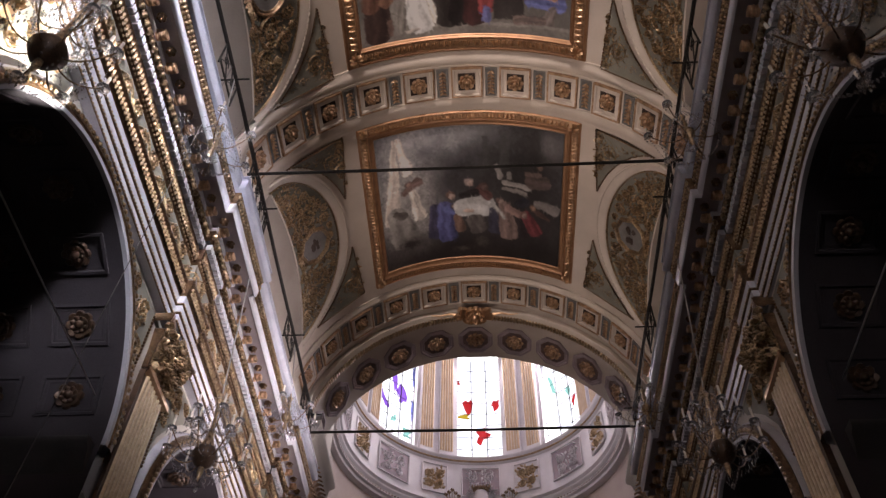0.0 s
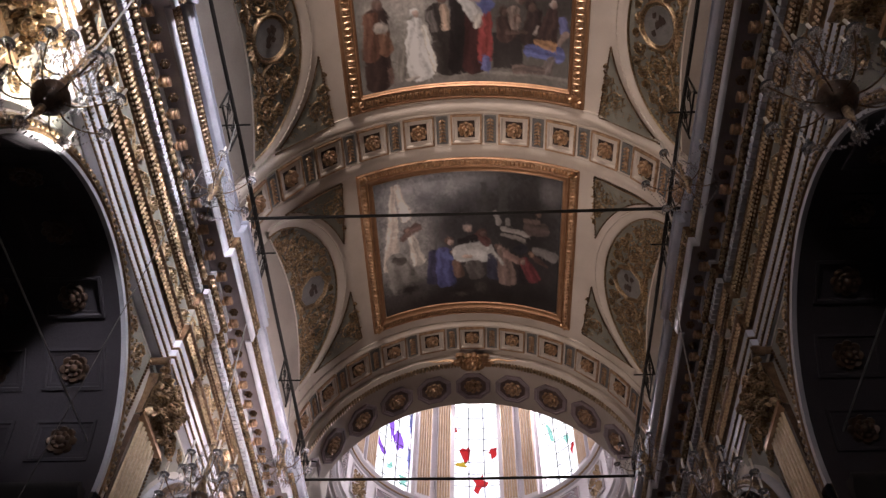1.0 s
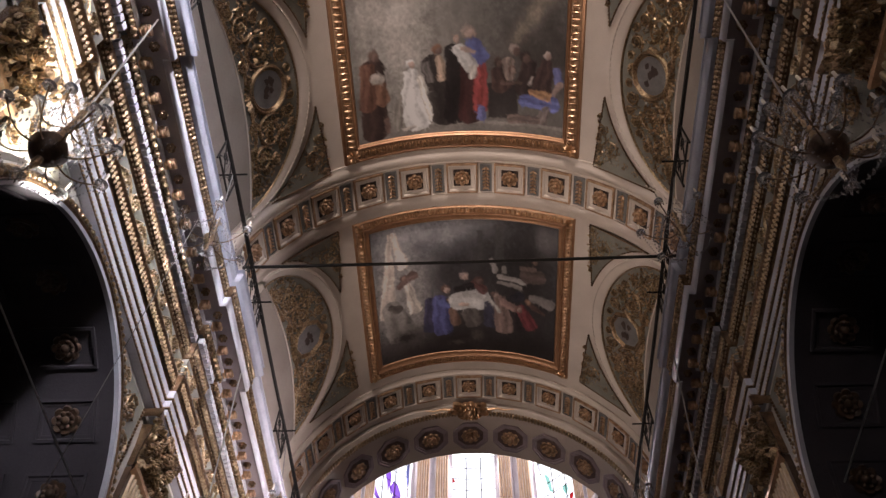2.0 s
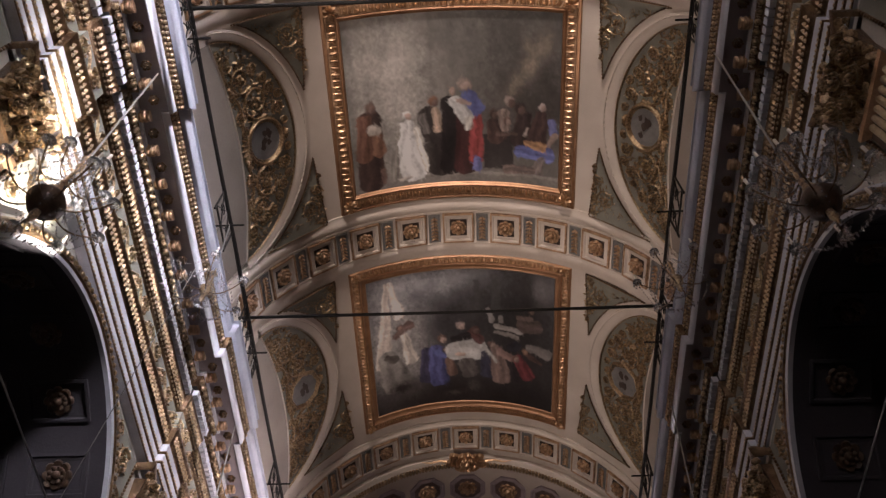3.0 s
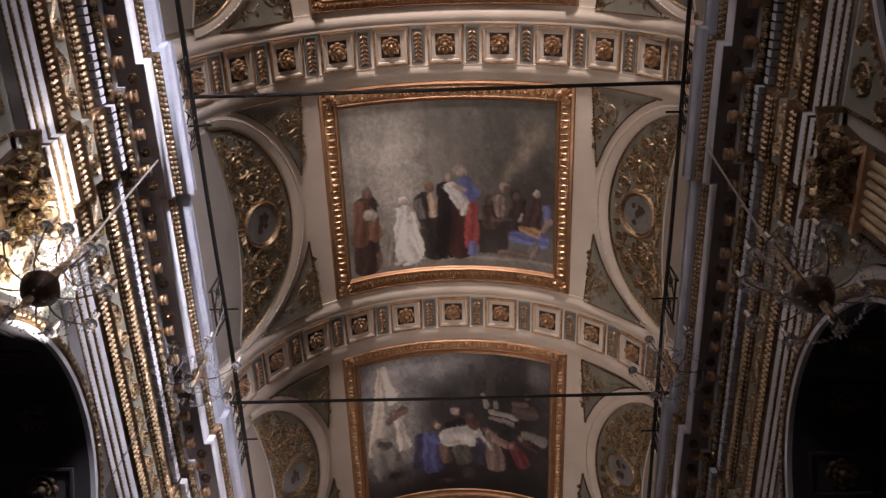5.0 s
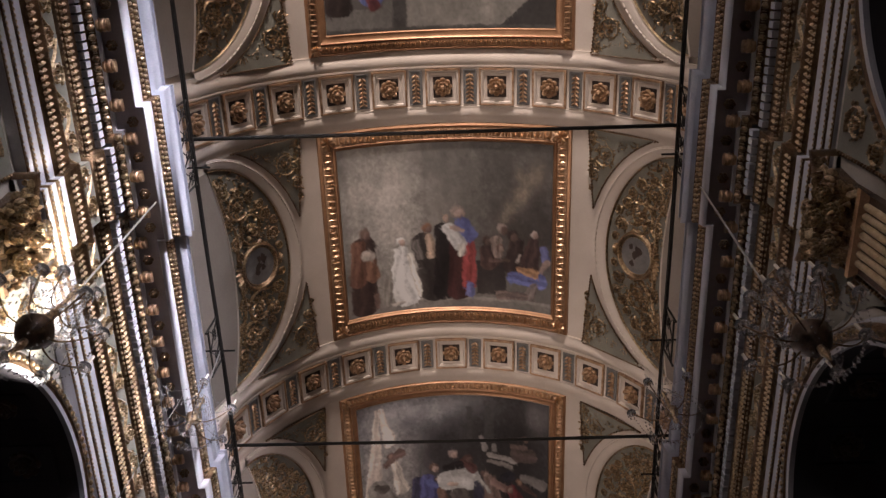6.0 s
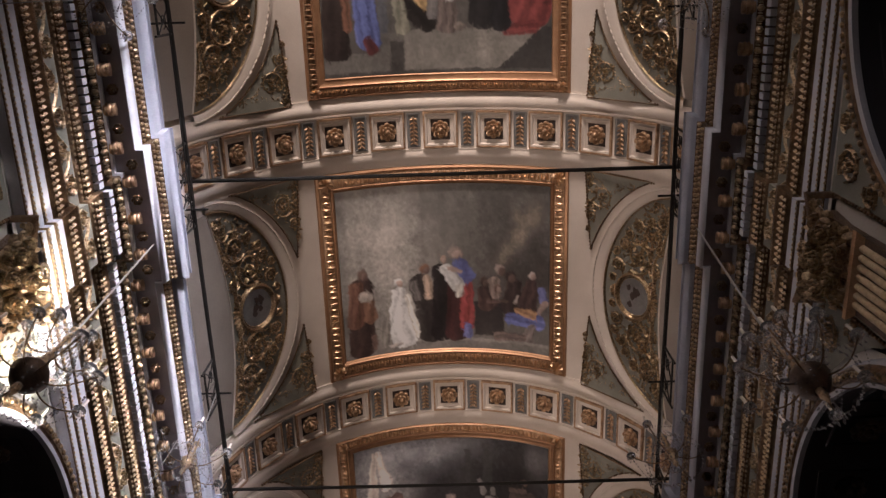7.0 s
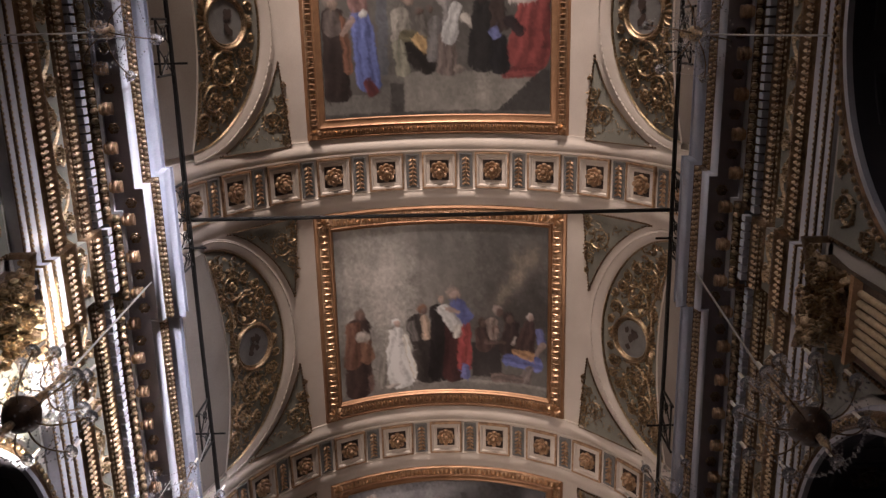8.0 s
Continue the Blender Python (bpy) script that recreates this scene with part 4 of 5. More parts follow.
def entablature(s, side):
    top = empty("entablature_" + side, "marble and gilded stucco entablature along the nave", "entablature", "structure")
    cyma = [(0.68, 14.69), (0.77, 14.71), (0.77, 14.685), (0.72, 14.68),
            *[(0.72 - 0.065 * k + 0.105 * math.sin(math.pi * k) * 0.96, 14.67 - 0.36 * k - 0.03 * math.sin(math.pi * k)) for k in arc(0, 1, 12)], (0.67, 14.30), (0.68, 14.29)]
    part("cyma", moulding(s, cyma), M["grey_marble"], top, "pale rounded marble cornice moulding")
    part("ledge", moulding(s, [(-0.5, 14.66), (0.68, 14.69)]), M["stucco"], top)
    part("bead_bed", moulding(s, [(0.68, 14.29), (0.665, 14.27), (0.645, 14.0), (0.62, 13.97)]), M["gold_dark"], top)
    part("corona", moulding(s, [(0.645, 13.99), (0.64, 13.97), (0.625, 13.79), (0.60, 13.77), (0.59, 13.80)]), M["marble"], top)
    part("soffit", moulding(s, [(0.59, 13.80), (0.27, 13.80), (0.27, 13.77)]), M["soffit"], top, "grey soffit with some shade put into its colour")
    part("white_fillet", moulding(s, [(0.275, 13.785), (0.275, 13.72), (0.225, 13.71), (0.22, 13.73)]), M["marble"], top)
    part("egg_bed", moulding(s, [(0.24, 13.74), (0.22, 13.66), (0.15, 13.57), (0.12, 13.56)]), M["gold_dark"], top)
    # dark band paints in the shade of the gaps between dentils
    part("dentil_band", moulding(s, [(0.12, 13.56), (0.06, 13.56), (0.06, 13.32), (0.05, 13.30)]), M["dark_grey"], top)
    part("leaf_bed", moulding(s, [(0.09, 13.34), (0.08, 13.28), (0.03, 13.02), (0.0, 13.00)]), M["gold_dark"], top)
    part("frieze", moulding(s, [(0.0, 13.00), (0.0, 12.46)]), M["sage"], top, "sage green frieze with gilded scrolls")
    part("taenia", moulding(s, [(0.0, 12.48), (0.12, 12.44), (0.12, 12.38), (0.08, 12.34), (0.03, 12.16), (0.02, 12.14)]), M["gold_dark"], top)
    z = 12.14
    for k, (h, p) in enumerate(((0.22, 0.02), (0.20, 0.005), (0.18, -0.01))):
        part("fascia", moulding(s, [(p, z), (p, z - h + 0.05)]), M["marble"], top)
        part("bead_bed", moulding(s, [(p, z - h + 0.05), (p + 0.012, z - h + 0.04), (p + 0.012, z - h + 0.01), (p - 0.015, z - h)]), M["gold_dark"], top)
        z -= h
    part("architrave_soffit", moulding(s, [(-0.01, z), (-0.2, z)]), M["marble"], top)
    # carved runs
    ys = lambda step: [YS + step * (k + 0.5) for k in range(int((YE - YS) / step))]
    g = Geo()
    for y in ys(0.085):
        g.bead((s * plan(0.665, y), y, 14.19), 0.04, 0.036, 0.06)
        g.bead((s * plan(0.655, y), y + 0.042, 14.06), 0.03, 0.03, 0.045)
    part("pearl_moulding", g, M["gold"], top)
    g = Geo()
    for y in ys(0.145):
        a = plan(0.20, y)
        g.bead((s * (a - 0.005), y, 13.63), 0.06, 0.055, 0.07)
        g.bead((s * (a - 0.01), y + 0.072, 13.63), 0.03, 0.012, 0.07)
    part("egg_and_dart", g, M["gold"], top)
    g = Geo()
    for y in ys(0.09):
        fn = lambda u, v, h: (s * (plan(0.05, y) - h), u, v)
        leaf(g, y, 13.30, -math.pi / 2 + 0.25, 0.16, 0.038, 0.055, fn)
        leaf(g, y + 0.045, 13.19, -math.pi / 2 - 0.25, 0.15, 0.034, 0.05, fn)
        g.bead((s * (plan(0.03, y) - 0.012), y, 13.04), 0.016, 0.03, 0.02)
    part("leaf_moulding", g, M["gold"], top)
    g = Geo()
    for y in ys(0.088):
        fn = lambda u, v, h: (s * (plan(0.06, y) - h), u, v)
        leaf(g, y, 12.40, -math.pi / 2 + 0.2, 0.15, 0.036, 0.05, fn)
        leaf(g, y + 0.044, 12.30, -math.pi / 2 - 0.2, 0.14, 0.032, 0.045, fn)
    part("leaf_moulding", g, M["gold"], top)
    g = Geo()
    for zz, p in ((11.945, 0.032), (11.745, 0.017), (11.565, 0.002)):
        for y in ys(0.07):
            g.bead((s * plan(p, y), y, zz), 0.02, 0.027, 0.02)
    part("bead_string", g, M["gold"], top)
    # frieze scrolls
    rng = random.Random(7)
    g = Geo()
    fnf = lambda u, v, h: (s * (plan(0.0, u) - h), u, v)
    y, hand = YS + 0.4, 1
    while y < YE - 0.4:
        scroll(g, y, 12.73 + 0.03 * hand, 0.17, 0.5 * hand, hand, fnf, rng, 0.028, 0.05)
        relief(g, [(y + 0.02, 12.73 - 0.18 * hand), (y + 0.2, 12.73 - 0.1 * hand), (y + 0.42, 12.73 + 0.14 * hand)], 0.022, 0.04, fnf)
        y, hand = y + 0.47, -hand
    part("frieze_scrollwork", g, M["gold"], top, "gilded foliage on the frieze")
    # brackets, dentils and small bosses
    bracket = modillion_mesh(s)
    spots = []
    for c0, c1 in zip((YS, *[c + HALF + 0.35 for c in PIERS]), (*[c - HALF - 0.35 for c in PIERS], YE)):
        n = max(1, round((c1 - c0) / 0.58))
        spots += [c0 + (c1 - c0) * (k + 0.5) / n for k in range(n)]
    for c in PIERS:
        spots += [c - 0.58, c, c + 0.58]
    for y in sorted(spots):
        a = plan(0.24, y)
        ob = part("modillion", bracket, None, top)
        ob.location = (s * a, y, 13.80)
    spots.sort()
    for y0, y1 in zip(spots, spots[1:]):
        y = (y0 + y1) / 2
        ob = part("soffit_rosette", ROSETTE_SMALL, None, top)
        ob.location = (s * plan(0.40, y), y, 13.80)
    for k in range(int((YE + 1.5) / 0.126)):
        y = -1.5 + 0.126 * (k + 0.5)
        ob = part("dentil", DENTIL, None, top)
        ob.location = (s * (plan(0.06, y) - 0.05), y, 13.53)
    top.location.x = INSET[s]
    return top


for s, side in ((-1, "left"), (1, "right")):
    entablature(s, side)


# ---------- nave walls with arches ----------
WALL, ZS, RI = 5.13, 8.62, 2.55     # wall plane, springing, radius of the openings


def nave_wall(s, side):
    g = Geo()
    ztop = 14.6
    edges = [-12.0]
    for yc in (-6.77, *BAYS):
        edges += [yc - RI, yc + RI]
    edges.append(20.3)
    for x in (s * WALL, s * (WALL + 0.9)):
        for i in range(0, len(edges), 2):
            g.grid([[(x, edges[i], z), (x, edges[i + 1], z)] for z in (0, ZS, ztop)])
        for yc in (-6.77, *BAYS):
            g.grid([[(x, yc + RI * math.sin(radians(t)), ZS + RI * math.cos(radians(t))), (x, yc + RI * math.sin(radians(t)), ztop)] for t in arc(-90, 90, 24)])
    wall = structure("wall_" + side, g, M["stucco"], "nave arcade wall with round arches", "wall")
    for yc in (-6.77, *BAYS):
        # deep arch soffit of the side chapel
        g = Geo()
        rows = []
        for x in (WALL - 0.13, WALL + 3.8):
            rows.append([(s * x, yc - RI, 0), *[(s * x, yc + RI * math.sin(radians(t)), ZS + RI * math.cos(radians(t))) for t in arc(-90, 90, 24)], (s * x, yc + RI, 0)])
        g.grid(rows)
        vaulting = structure("chapel_vault_" + side, g, M["chapel"], "coffered side chapel arch with shade put into its colour", "vault")
        for t in arc(-72, 72, 6):
            for x in (WALL + 0.55, WALL + 1.75, WALL + 2.95):
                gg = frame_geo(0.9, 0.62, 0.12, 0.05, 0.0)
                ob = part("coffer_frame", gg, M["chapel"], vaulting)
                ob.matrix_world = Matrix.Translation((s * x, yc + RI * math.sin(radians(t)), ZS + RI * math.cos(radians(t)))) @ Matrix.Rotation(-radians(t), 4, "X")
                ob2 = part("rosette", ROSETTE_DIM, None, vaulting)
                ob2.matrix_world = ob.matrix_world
        # end wall takes the same painted-in shade as the chapel vault
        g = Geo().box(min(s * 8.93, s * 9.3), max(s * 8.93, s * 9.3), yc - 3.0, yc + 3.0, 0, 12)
        structure("chapel_wall_" + side, g, M["chapel"], "end wall of a side chapel with shade put into its colour", "wall")
        # archivolt
        ring = empty("archivolt", "white and gilded archivolt round an arcade arch", "archivolt", "structure")
        def sweep(prof, m, name):
            g = Geo()
            rows = []
            for o, d in prof:
                r = RI + o
                rows.append([(s * (WALL - d), yc - r, ZS - 0.0), *[(s * (WALL - d), yc + r * math.sin(radians(t)), ZS + r * math.cos(radians(t))) for t in arc(-88, 88, 36)], (s * (WALL - d), yc + r, ZS)])
            return part(name, g.grid(rows), m, ring)
        sweep([(-0.005, 0.13), (-0.005, 0.20), (0.045, 0.215), (0.055, 0.19)], M["marble"], "white_band")
        sweep([(0.055, 0.20), (0.08, 0.235), (0.20, 0.22), (0.24, 0.15)], M["gold_dark"], "gilt_bed")
        sweep([(0.24, 0.14), (0.27, 0.12), (0.30, 0.0)], M["marble"], "outer_band")
        g = Geo()
        n = 70
        for k in range(n):
            t = radians(-88 + 176 * (k + 0.5) / n)
            r = RI + 0.14
            g.bead((s * (WALL - 0.235), yc + r * math.sin(t), ZS + r * math.cos(t)), 0.035, 0.042, 0.042)
        part("leaf_beads", g, M["gold"], ring)
        # spandrel ornament
        rng = random.Random(int(yc * 10) + s)
        for e in (-1, 1):
            fn = lambda u, v, h: (s * (WALL - 0.0 - h), yc + e * u, v)
            g = Geo().add([fn(u, v, 0.02) for u, v in ((1.35, 11.45), (2.75, 11.45), (2.75, 9.3), *[((RI + 0.42) * math.sin(radians(t)), ZS + (RI + 0.42) * math.cos(radians(t))) for t in (72, 60, 48, 38, 30)])], [tuple(range(8))])
            sp = structure("spandrel", g, M["sage"], "sage green spandrel with gilded relief", "spandrel")
            g = Geo()
            scroll(g, 2.35, 11.05, 0.24, 1.0, 1, fn, rng, 0.04, 0.07)
            scroll(g, 2.55, 10.5, 0.16, 2.0, -1, fn, rng, 0.035, 0.06)
            scroll(g, 1.85, 11.25, 0.13, 0.0, 1, fn, rng, 0.03, 0.06)
            part("scrollwork", g, M["gold"], sp, "gilded scrollwork")
            g = Geo()
            for k in range(28):
                g.bead(fn(2.75, 9.4 + k * 0.073, 0.03), 0.03)
            part("beaded_rim", g, M["gold_dark"], sp)


for s, side in ((-1, "left"), (1, "right")):
    standing = set(bpy.data.objects)
    nave_wall(s, side)
    for ob in bpy.data.objects:
        if ob not in standing and not ob.parent:
            ob.location.x = INSET[s] - (0.10 if s < 0 else 0.0)


# ---------- pilasters ----------
def pilaster(s):
    """Origin on the wall plane at floor level; the face looks inward."""
    top = empty("pilaster", "gilded reeded pilaster with composite capital on the nave pier", "pilaster", "", "nave pilasters")
    X = lambda d: -s * d
    hw = 0.46
    # dark shaft colour paints the grooves' shade between the reeds
    g = Geo().box(min(0, X(0.10)), max(0, X(0.10)), -hw, hw, 0.6, 10.45)
    part("shaft", g, M["bowl"], top)
    n = 7
    for k in range(n):
        y = -hw + 0.07 + (2 * hw - 0.14) * (k + 0.5) / n
        w = (2 * hw - 0.14) / n * 0.42
        g = Geo().grid([[(X(0.10 + w * math.cos(a)), y + w * math.sin(a), z) for a in arc(-1.5, 1.5, 6)] for z in (0.9, 10.38)])
        part("reed", g, M["pale_gold"], top)
    g = Geo().box(min(0, X(0.19)), max(0, X(0.19)), -hw - 0.04, hw + 0.04, 0.0, 0.6)
    part("base", g, M["marble"], top)
    g = Geo().grid([[(X(d), -e, z), (X(d), e, z)] for d, e, z in ((0.10, hw, 10.36), (0.19, hw + 0.07, 10.40), (0.19, hw + 0.07, 10.48), (0.11, hw, 10.52))])
    part("astragal", g, M["gold_smooth"], top)
    # capital
    cap = part("capital", Geo().grid([[(X(d), -e, z), (X(d), e, z), (X(0), e, z), (X(0), -e, z)] for d, e, z in ((0.10, 0.46, 10.48), (0.11, 0.46, 10.9), (0.20, 0.52, 11.3))], True), M["gold_dark"], top, "gilded acanthus capital")
    g = Geo()
    rng = random.Random(3)
    for row, (z0, hgt, cnt, out) in enumerate(((10.50, 0.38, 5, 0.14), (10.72, 0.44, 4, 0.20))):
        for k in range(cnt):
            y = -0.46 + 0.92 * (k + 0.5) / cnt
            wd = 0.12
            rows = []
            for i in range(7):
                f = i / 6
                d = 0.11 + out * f ** 2 * 1.0
                z = z0 + hgt * math.sin(f * 2.0) / 0.95
                w = wd * (0.65 + 0.5 * math.sin(math.pi * f)) * (1 - 0.35 * f)
                jag = 0.72 if i % 2 else 1.12
                rows.append([(X(d), y - w * jag, z), (X(d + 0.035), y - w * 0.45, z + 0.01), (X(d + 0.015), y, z), (X(d + 0.035), y + w * 0.45, z + 0.01), (X(d), y + w * jag, z)])
            g.grid(rows)
    part("acanthus_leaves", g, M["gold"], cap)
    for e in (-1, 1):
        g = Geo()
        pts = [(X(0.24 + 0.02 * math.cos(a)), e * (0.50 + (0.15 - 0.016 * a / 1.0 * 0.9) * math.cos(a)), 11.22 + (0.15 - 0.0145 * a) * math.sin(a)) for a in arc(0, 8.5, 34)]
        g.tube(pts, 0.04, 6)
        part("volute", g, M["gold"], cap)
    pearl = Geo().bead((0, 0, 0), 0.045, 0.045, 0.05).mesh("pearl", M["gold"])
    for k in range(7):
        part("pearl", pearl, None, cap).location = (X(0.27), -0.27 + 0.09 * k, 11.18)
    for k in range(9):
        a = 2 * math.pi * k / 9
        part("pearl", pearl, None, cap).location = (X(0.33), 0.09 * math.cos(a), 11.36 + 0.09 * math.sin(a))
    for y, z, d in ((0.0, 11.0, 0.34), (-0.34, 10.95, 0.30), (0.34, 10.95, 0.30), (-0.17, 10.72, 0.28), (0.17, 10.72, 0.28)):
        ob = part("rose", ROSETTE_CAP, None, cap)
        ob.matrix_local = Matrix.Translation((X(d), y, z)) @ Matrix.Rotation(s * radians(90 - 35), 4, "Y") @ Matrix.Rotation(y * 9, 4, "Z")
    g = Geo()
    for k in range(90):
        y, z = rng.uniform(-0.55, 0.55), rng.uniform(10.55, 11.35)
        fn = lambda u, v, h: (X(0.14 + 0.16 * (z - 10.5) + h * 2.2), u, v)
        leaf(g, y, z, rng.uniform(0, 6.28), rng.uniform(0.10, 0.2), rng.uniform(0.02, 0.045), 0.05, fn)
    part("foliage", g, M["gold"], cap)
    rows = []
    for z, o in ((11.34, 0.0), (11.38, 0.05), (11.46, 0.06)):
        rows.append([(X(0), -0.66 - o, z), *[(X(0.30 + o - 0.12 * math.cos(math.pi * (k / 10 - 0.5))), (-0.66 - o) + 2 * (0.66 + o) * k / 10, z) for k in range(11)], (X(0), 0.66 + o, z)])
    part("abacus", Geo().grid(rows, True), M["gold_dark"], cap)
    return top


for s in (-1, 1):
    first = pilaster(s)
    first.matrix_basis = Matrix.Translation((s * WALL + INSET[s] - (0.10 if s < 0 else 0.0), PIERS[1], 0))
    for c in (PIERS[0], *PIERS[2:]):
        copy_thing(first, Matrix.Translation((s * WALL + INSET[s] - (0.10 if s < 0 else 0.0), c, 0)))

# impost blocks on the piers
for s in (-1, 1):
    for c in PIERS:
        imp = empty("impost", "dark moulded impost cornice on a pier", "impost", "structure", at=(INSET[s], 0, 0))
        g = Geo()
        rows = []
        for o, z in ((0.0, 8.0), (0.06, 8.02), (0.08, 8.2), (0.16, 8.3), (0.2, 8.45), (0.30, 8.52), (0.30, 8.62), (0.0, 8.63)):
            e = 6.77 / 2 - RI + o
            rows.append([(s * (WALL + 0.05), c - e, z), (s * (WALL + 3.8), c - e, z), (s * (WALL + 3.8), c + e, z), (s * (WALL + 0.05), c + e, z)])
        part("impost_moulding", Geo().grid(rows, True), M["dark_grey"], imp)


# ---------- triumphal arch ----------
g = Geo()
RT = 4.93
prof = [(18.0, RA + 0.1), (18.0, RT - 0.04), (18.16, RT - 0.10), (18.34, RT - 0.09), (18.5, RT - 0.01), (20.1, RT - 0.01), (20.1, 7.5)]
g.grid([[V(t, y, r) for y, r in prof] for t in arc(-90, 90, 72)])
for s in (-1, 1):
    g.grid([[(s * r, y, z) for y, r in prof] for z in (ZC, 0)])
arch_end = structure("triumphal_arch", g, M["cream"], "plaster arch opening to the domed crossing", "arch")
g = Geo()
for k in range(150):
    t = radians(-88 + 176 * k / 149)
    for dy, o in ((18.25, 0.11),):
        r = RT - o
        g.bead((r * math.sin(t), dy, ZC + r * math.cos(t)), 0.06, 0.13, 0.06)
part("leaf_moulding", g, M["gold"], arch_end, "gilded leaf moulding")
OCT = Geo().grid([[(r * math.cos(math.pi * (k + 0.5) / 4), r * math.sin(math.pi * (k + 0.5) / 4), z) for k in range(8)] for r, z in
                  ((0.68, 0.05), (0.68, -0.08), (0.61, -0.09), (0.58, -0.05), (0.53, -0.065), (0.49, -0.035))], True).mesh("octagon_frame", M["drum_mauve"], False)
OCT_FIELD = Geo().add([(0.51 * math.cos(math.pi * (k + 0.5) / 4), 0.51 * math.sin(math.pi * (k + 0.5) / 4), -0.038) for k in range(8)], [tuple(range(8))]).mesh("octagon_field", M["oct"], False)
for k in range(-5, 6):
    m = vault_pose(k * 14.75, 19.28, RT - 0.012) @ Matrix.Scale(0.87, 4)
    for data in (OCT, OCT_FIELD, ROSETTE_OCT):
        ob = part(data.name, data, None, arch_end)
        ob.matrix_world = m

# impost and foliage capital on each crossing pier
def crossing_capital(s):
    top = empty("crossing_capital", "dark gilded foliage capital under the crossing arch", "capital", "structure")
    rows = []
    for o, z in ((0.02, 15.35), (0.10, 15.02), (0.12, 15.20), (0.26, 15.35), (0.28, 15.55), (0.40, 15.68), (0.42, 15.82), (0.02, 15.87)):
        rows.append([(s * 5.0, 18.0 - o, z), (s * (4.58 - o), 18.0 - o, z), (s * (4.58 - o), 20.1 + o, z), (s * 5.0, 20.1 + o, z)])
    part("impost_moulding", Geo().grid(rows), M["stucco"], top)
    rows = [[(s * 5.0, 18.15 - o, z), (s * (4.52 - o), 18.15 - o, z), (s * (4.52 - o), 19.95 + o, z), (s * 5.0, 19.95 + o, z)] for o, z in ((0.0, 13.05), (0.02, 14.2), (0.14, 14.98))]
    part("bell", Geo().grid(rows), M["gold_dark"], top)
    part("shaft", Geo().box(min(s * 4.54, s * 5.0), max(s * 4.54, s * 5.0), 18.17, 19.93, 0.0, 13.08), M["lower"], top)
    g = Geo()
    for face in (0, 1):
        for tier, (z0, hgt, out) in enumerate(((13.10, 0.62, 0.16), (13.60, 0.66, 0.22), (14.20, 0.60, 0.30))):
            n = 4 if face == 0 else 9
            for k in range(n):
                q = (k + 0.5 + 0.5 * (tier % 2)) / n
                rows = []
                for i in range(7):
                    f = i / 6
                    d = 0.03 + out * f ** 2
                    z = z0 + hgt * math.sin(f * 2.0) / 0.95
                    w = 0.10 * (0.65 + 0.5 * math.sin(math.pi * f)) * (1 - 0.35 * f) * (0.75 if i % 2 else 1.1)
                    if face:
                        rows.append([(s * (4.52 - d - b), 18.15 + 1.8 * q + e * w, z) for e, b in ((-1, 0), (-0.4, 0.03), (0, 0.01), (0.4, 0.03), (1, 0))])
                    else:
                        rows.append([(s * (4.50 + 0.45 * q + e * w), 18.15 - d - b, z) for e, b in ((-1, 0), (-0.4, 0.03), (0, 0.01), (0.4, 0.03), (1, 0))])
                g.grid(rows)
    part("acanthus_leaves", g, M["bronze"], top)
    for y in (18.05, 20.05):
        pts = [(s * (4.34 - 0.01 * a), y + (0.20 - 0.019 * a) * math.cos(a), 14.76 + (0.20 - 0.019 * a) * math.sin(a)) for a in arc(0, 8.5, 34)]
        part("volute", Geo().tube(pts, 0.05, 6), M["gold"], top)
    return top


for s in (-1, 1):
    crossing_capital(s)

# gilded cartouche at the crown of the last band
cart = empty("cartouche", "gilded scrolled cartouche at the crown of the arch", "cartouche", at=(0, 17.93, 20.16))
cart.scale = (1.35, 1.35, 1.35)
part("boss", rosette_mesh(0.25, 0.15, M["gold_smooth"], 9, "boss"), None, cart)
g = Geo()
rng = random.Random(12)
fn = lambda u, v, h: (u, v * 0.6, -0.01 - h)
for hand in (-1, 1):
    scroll(g, hand * 0.33, 0.05, 0.16, 1.0, hand, fn, rng, 0.03, 0.09)
    scroll(g, hand * 0.28, -0.28, 0.12, 4.0, -hand, fn, rng, 0.03, 0.09)
    relief(g, [(hand * 0.4, 0.0), (hand * 0.6, -0.05), (hand * 0.8, 0.05), (hand * 1.0, 0.02)], 0.05, 0.06, fn, lambda k: 1 - 0.7 * k)
for k in range(9):
    leaf(g, 0, 0.2, math.pi / 2 + (k - 4) * 0.3, 0.3, 0.05, 0.10, fn)
part("scrollwork", g, M["gold_smooth"], cart)


# ---------- domed crossing ----------
CY, GROW = 25.24, 1.08      # centre of the drum along the nave, size of the drum over its drawing


def D(phi, r, z):
    a = radians(phi)
    return (GROW * r * math.sin(a), CY + GROW * r * math.cos(a), 2.0 + GROW * (z - 1.58))


def ring(prof, n=96):
    return Geo().grid([[D(360 * k / n, r, z) for k in range(n)] for r, z in prof], True)


drum = empty("dome_drum", "white dome drum with tall stained-glass windows", "drum", "structure")
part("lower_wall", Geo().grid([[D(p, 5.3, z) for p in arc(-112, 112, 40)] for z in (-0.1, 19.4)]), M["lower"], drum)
part("pendentive_roof", ring([(5.25, 20.3), (9.0, 20.35)]), M["stucco"], drum)
for e in (-1, 1):
    part("crossing_wall", Geo().box(min(e * 5.3, e * 5.7), max(e * 5.3, e * 5.7), 20.05, 24.2, 0, 22.4), M["stucco"], drum)
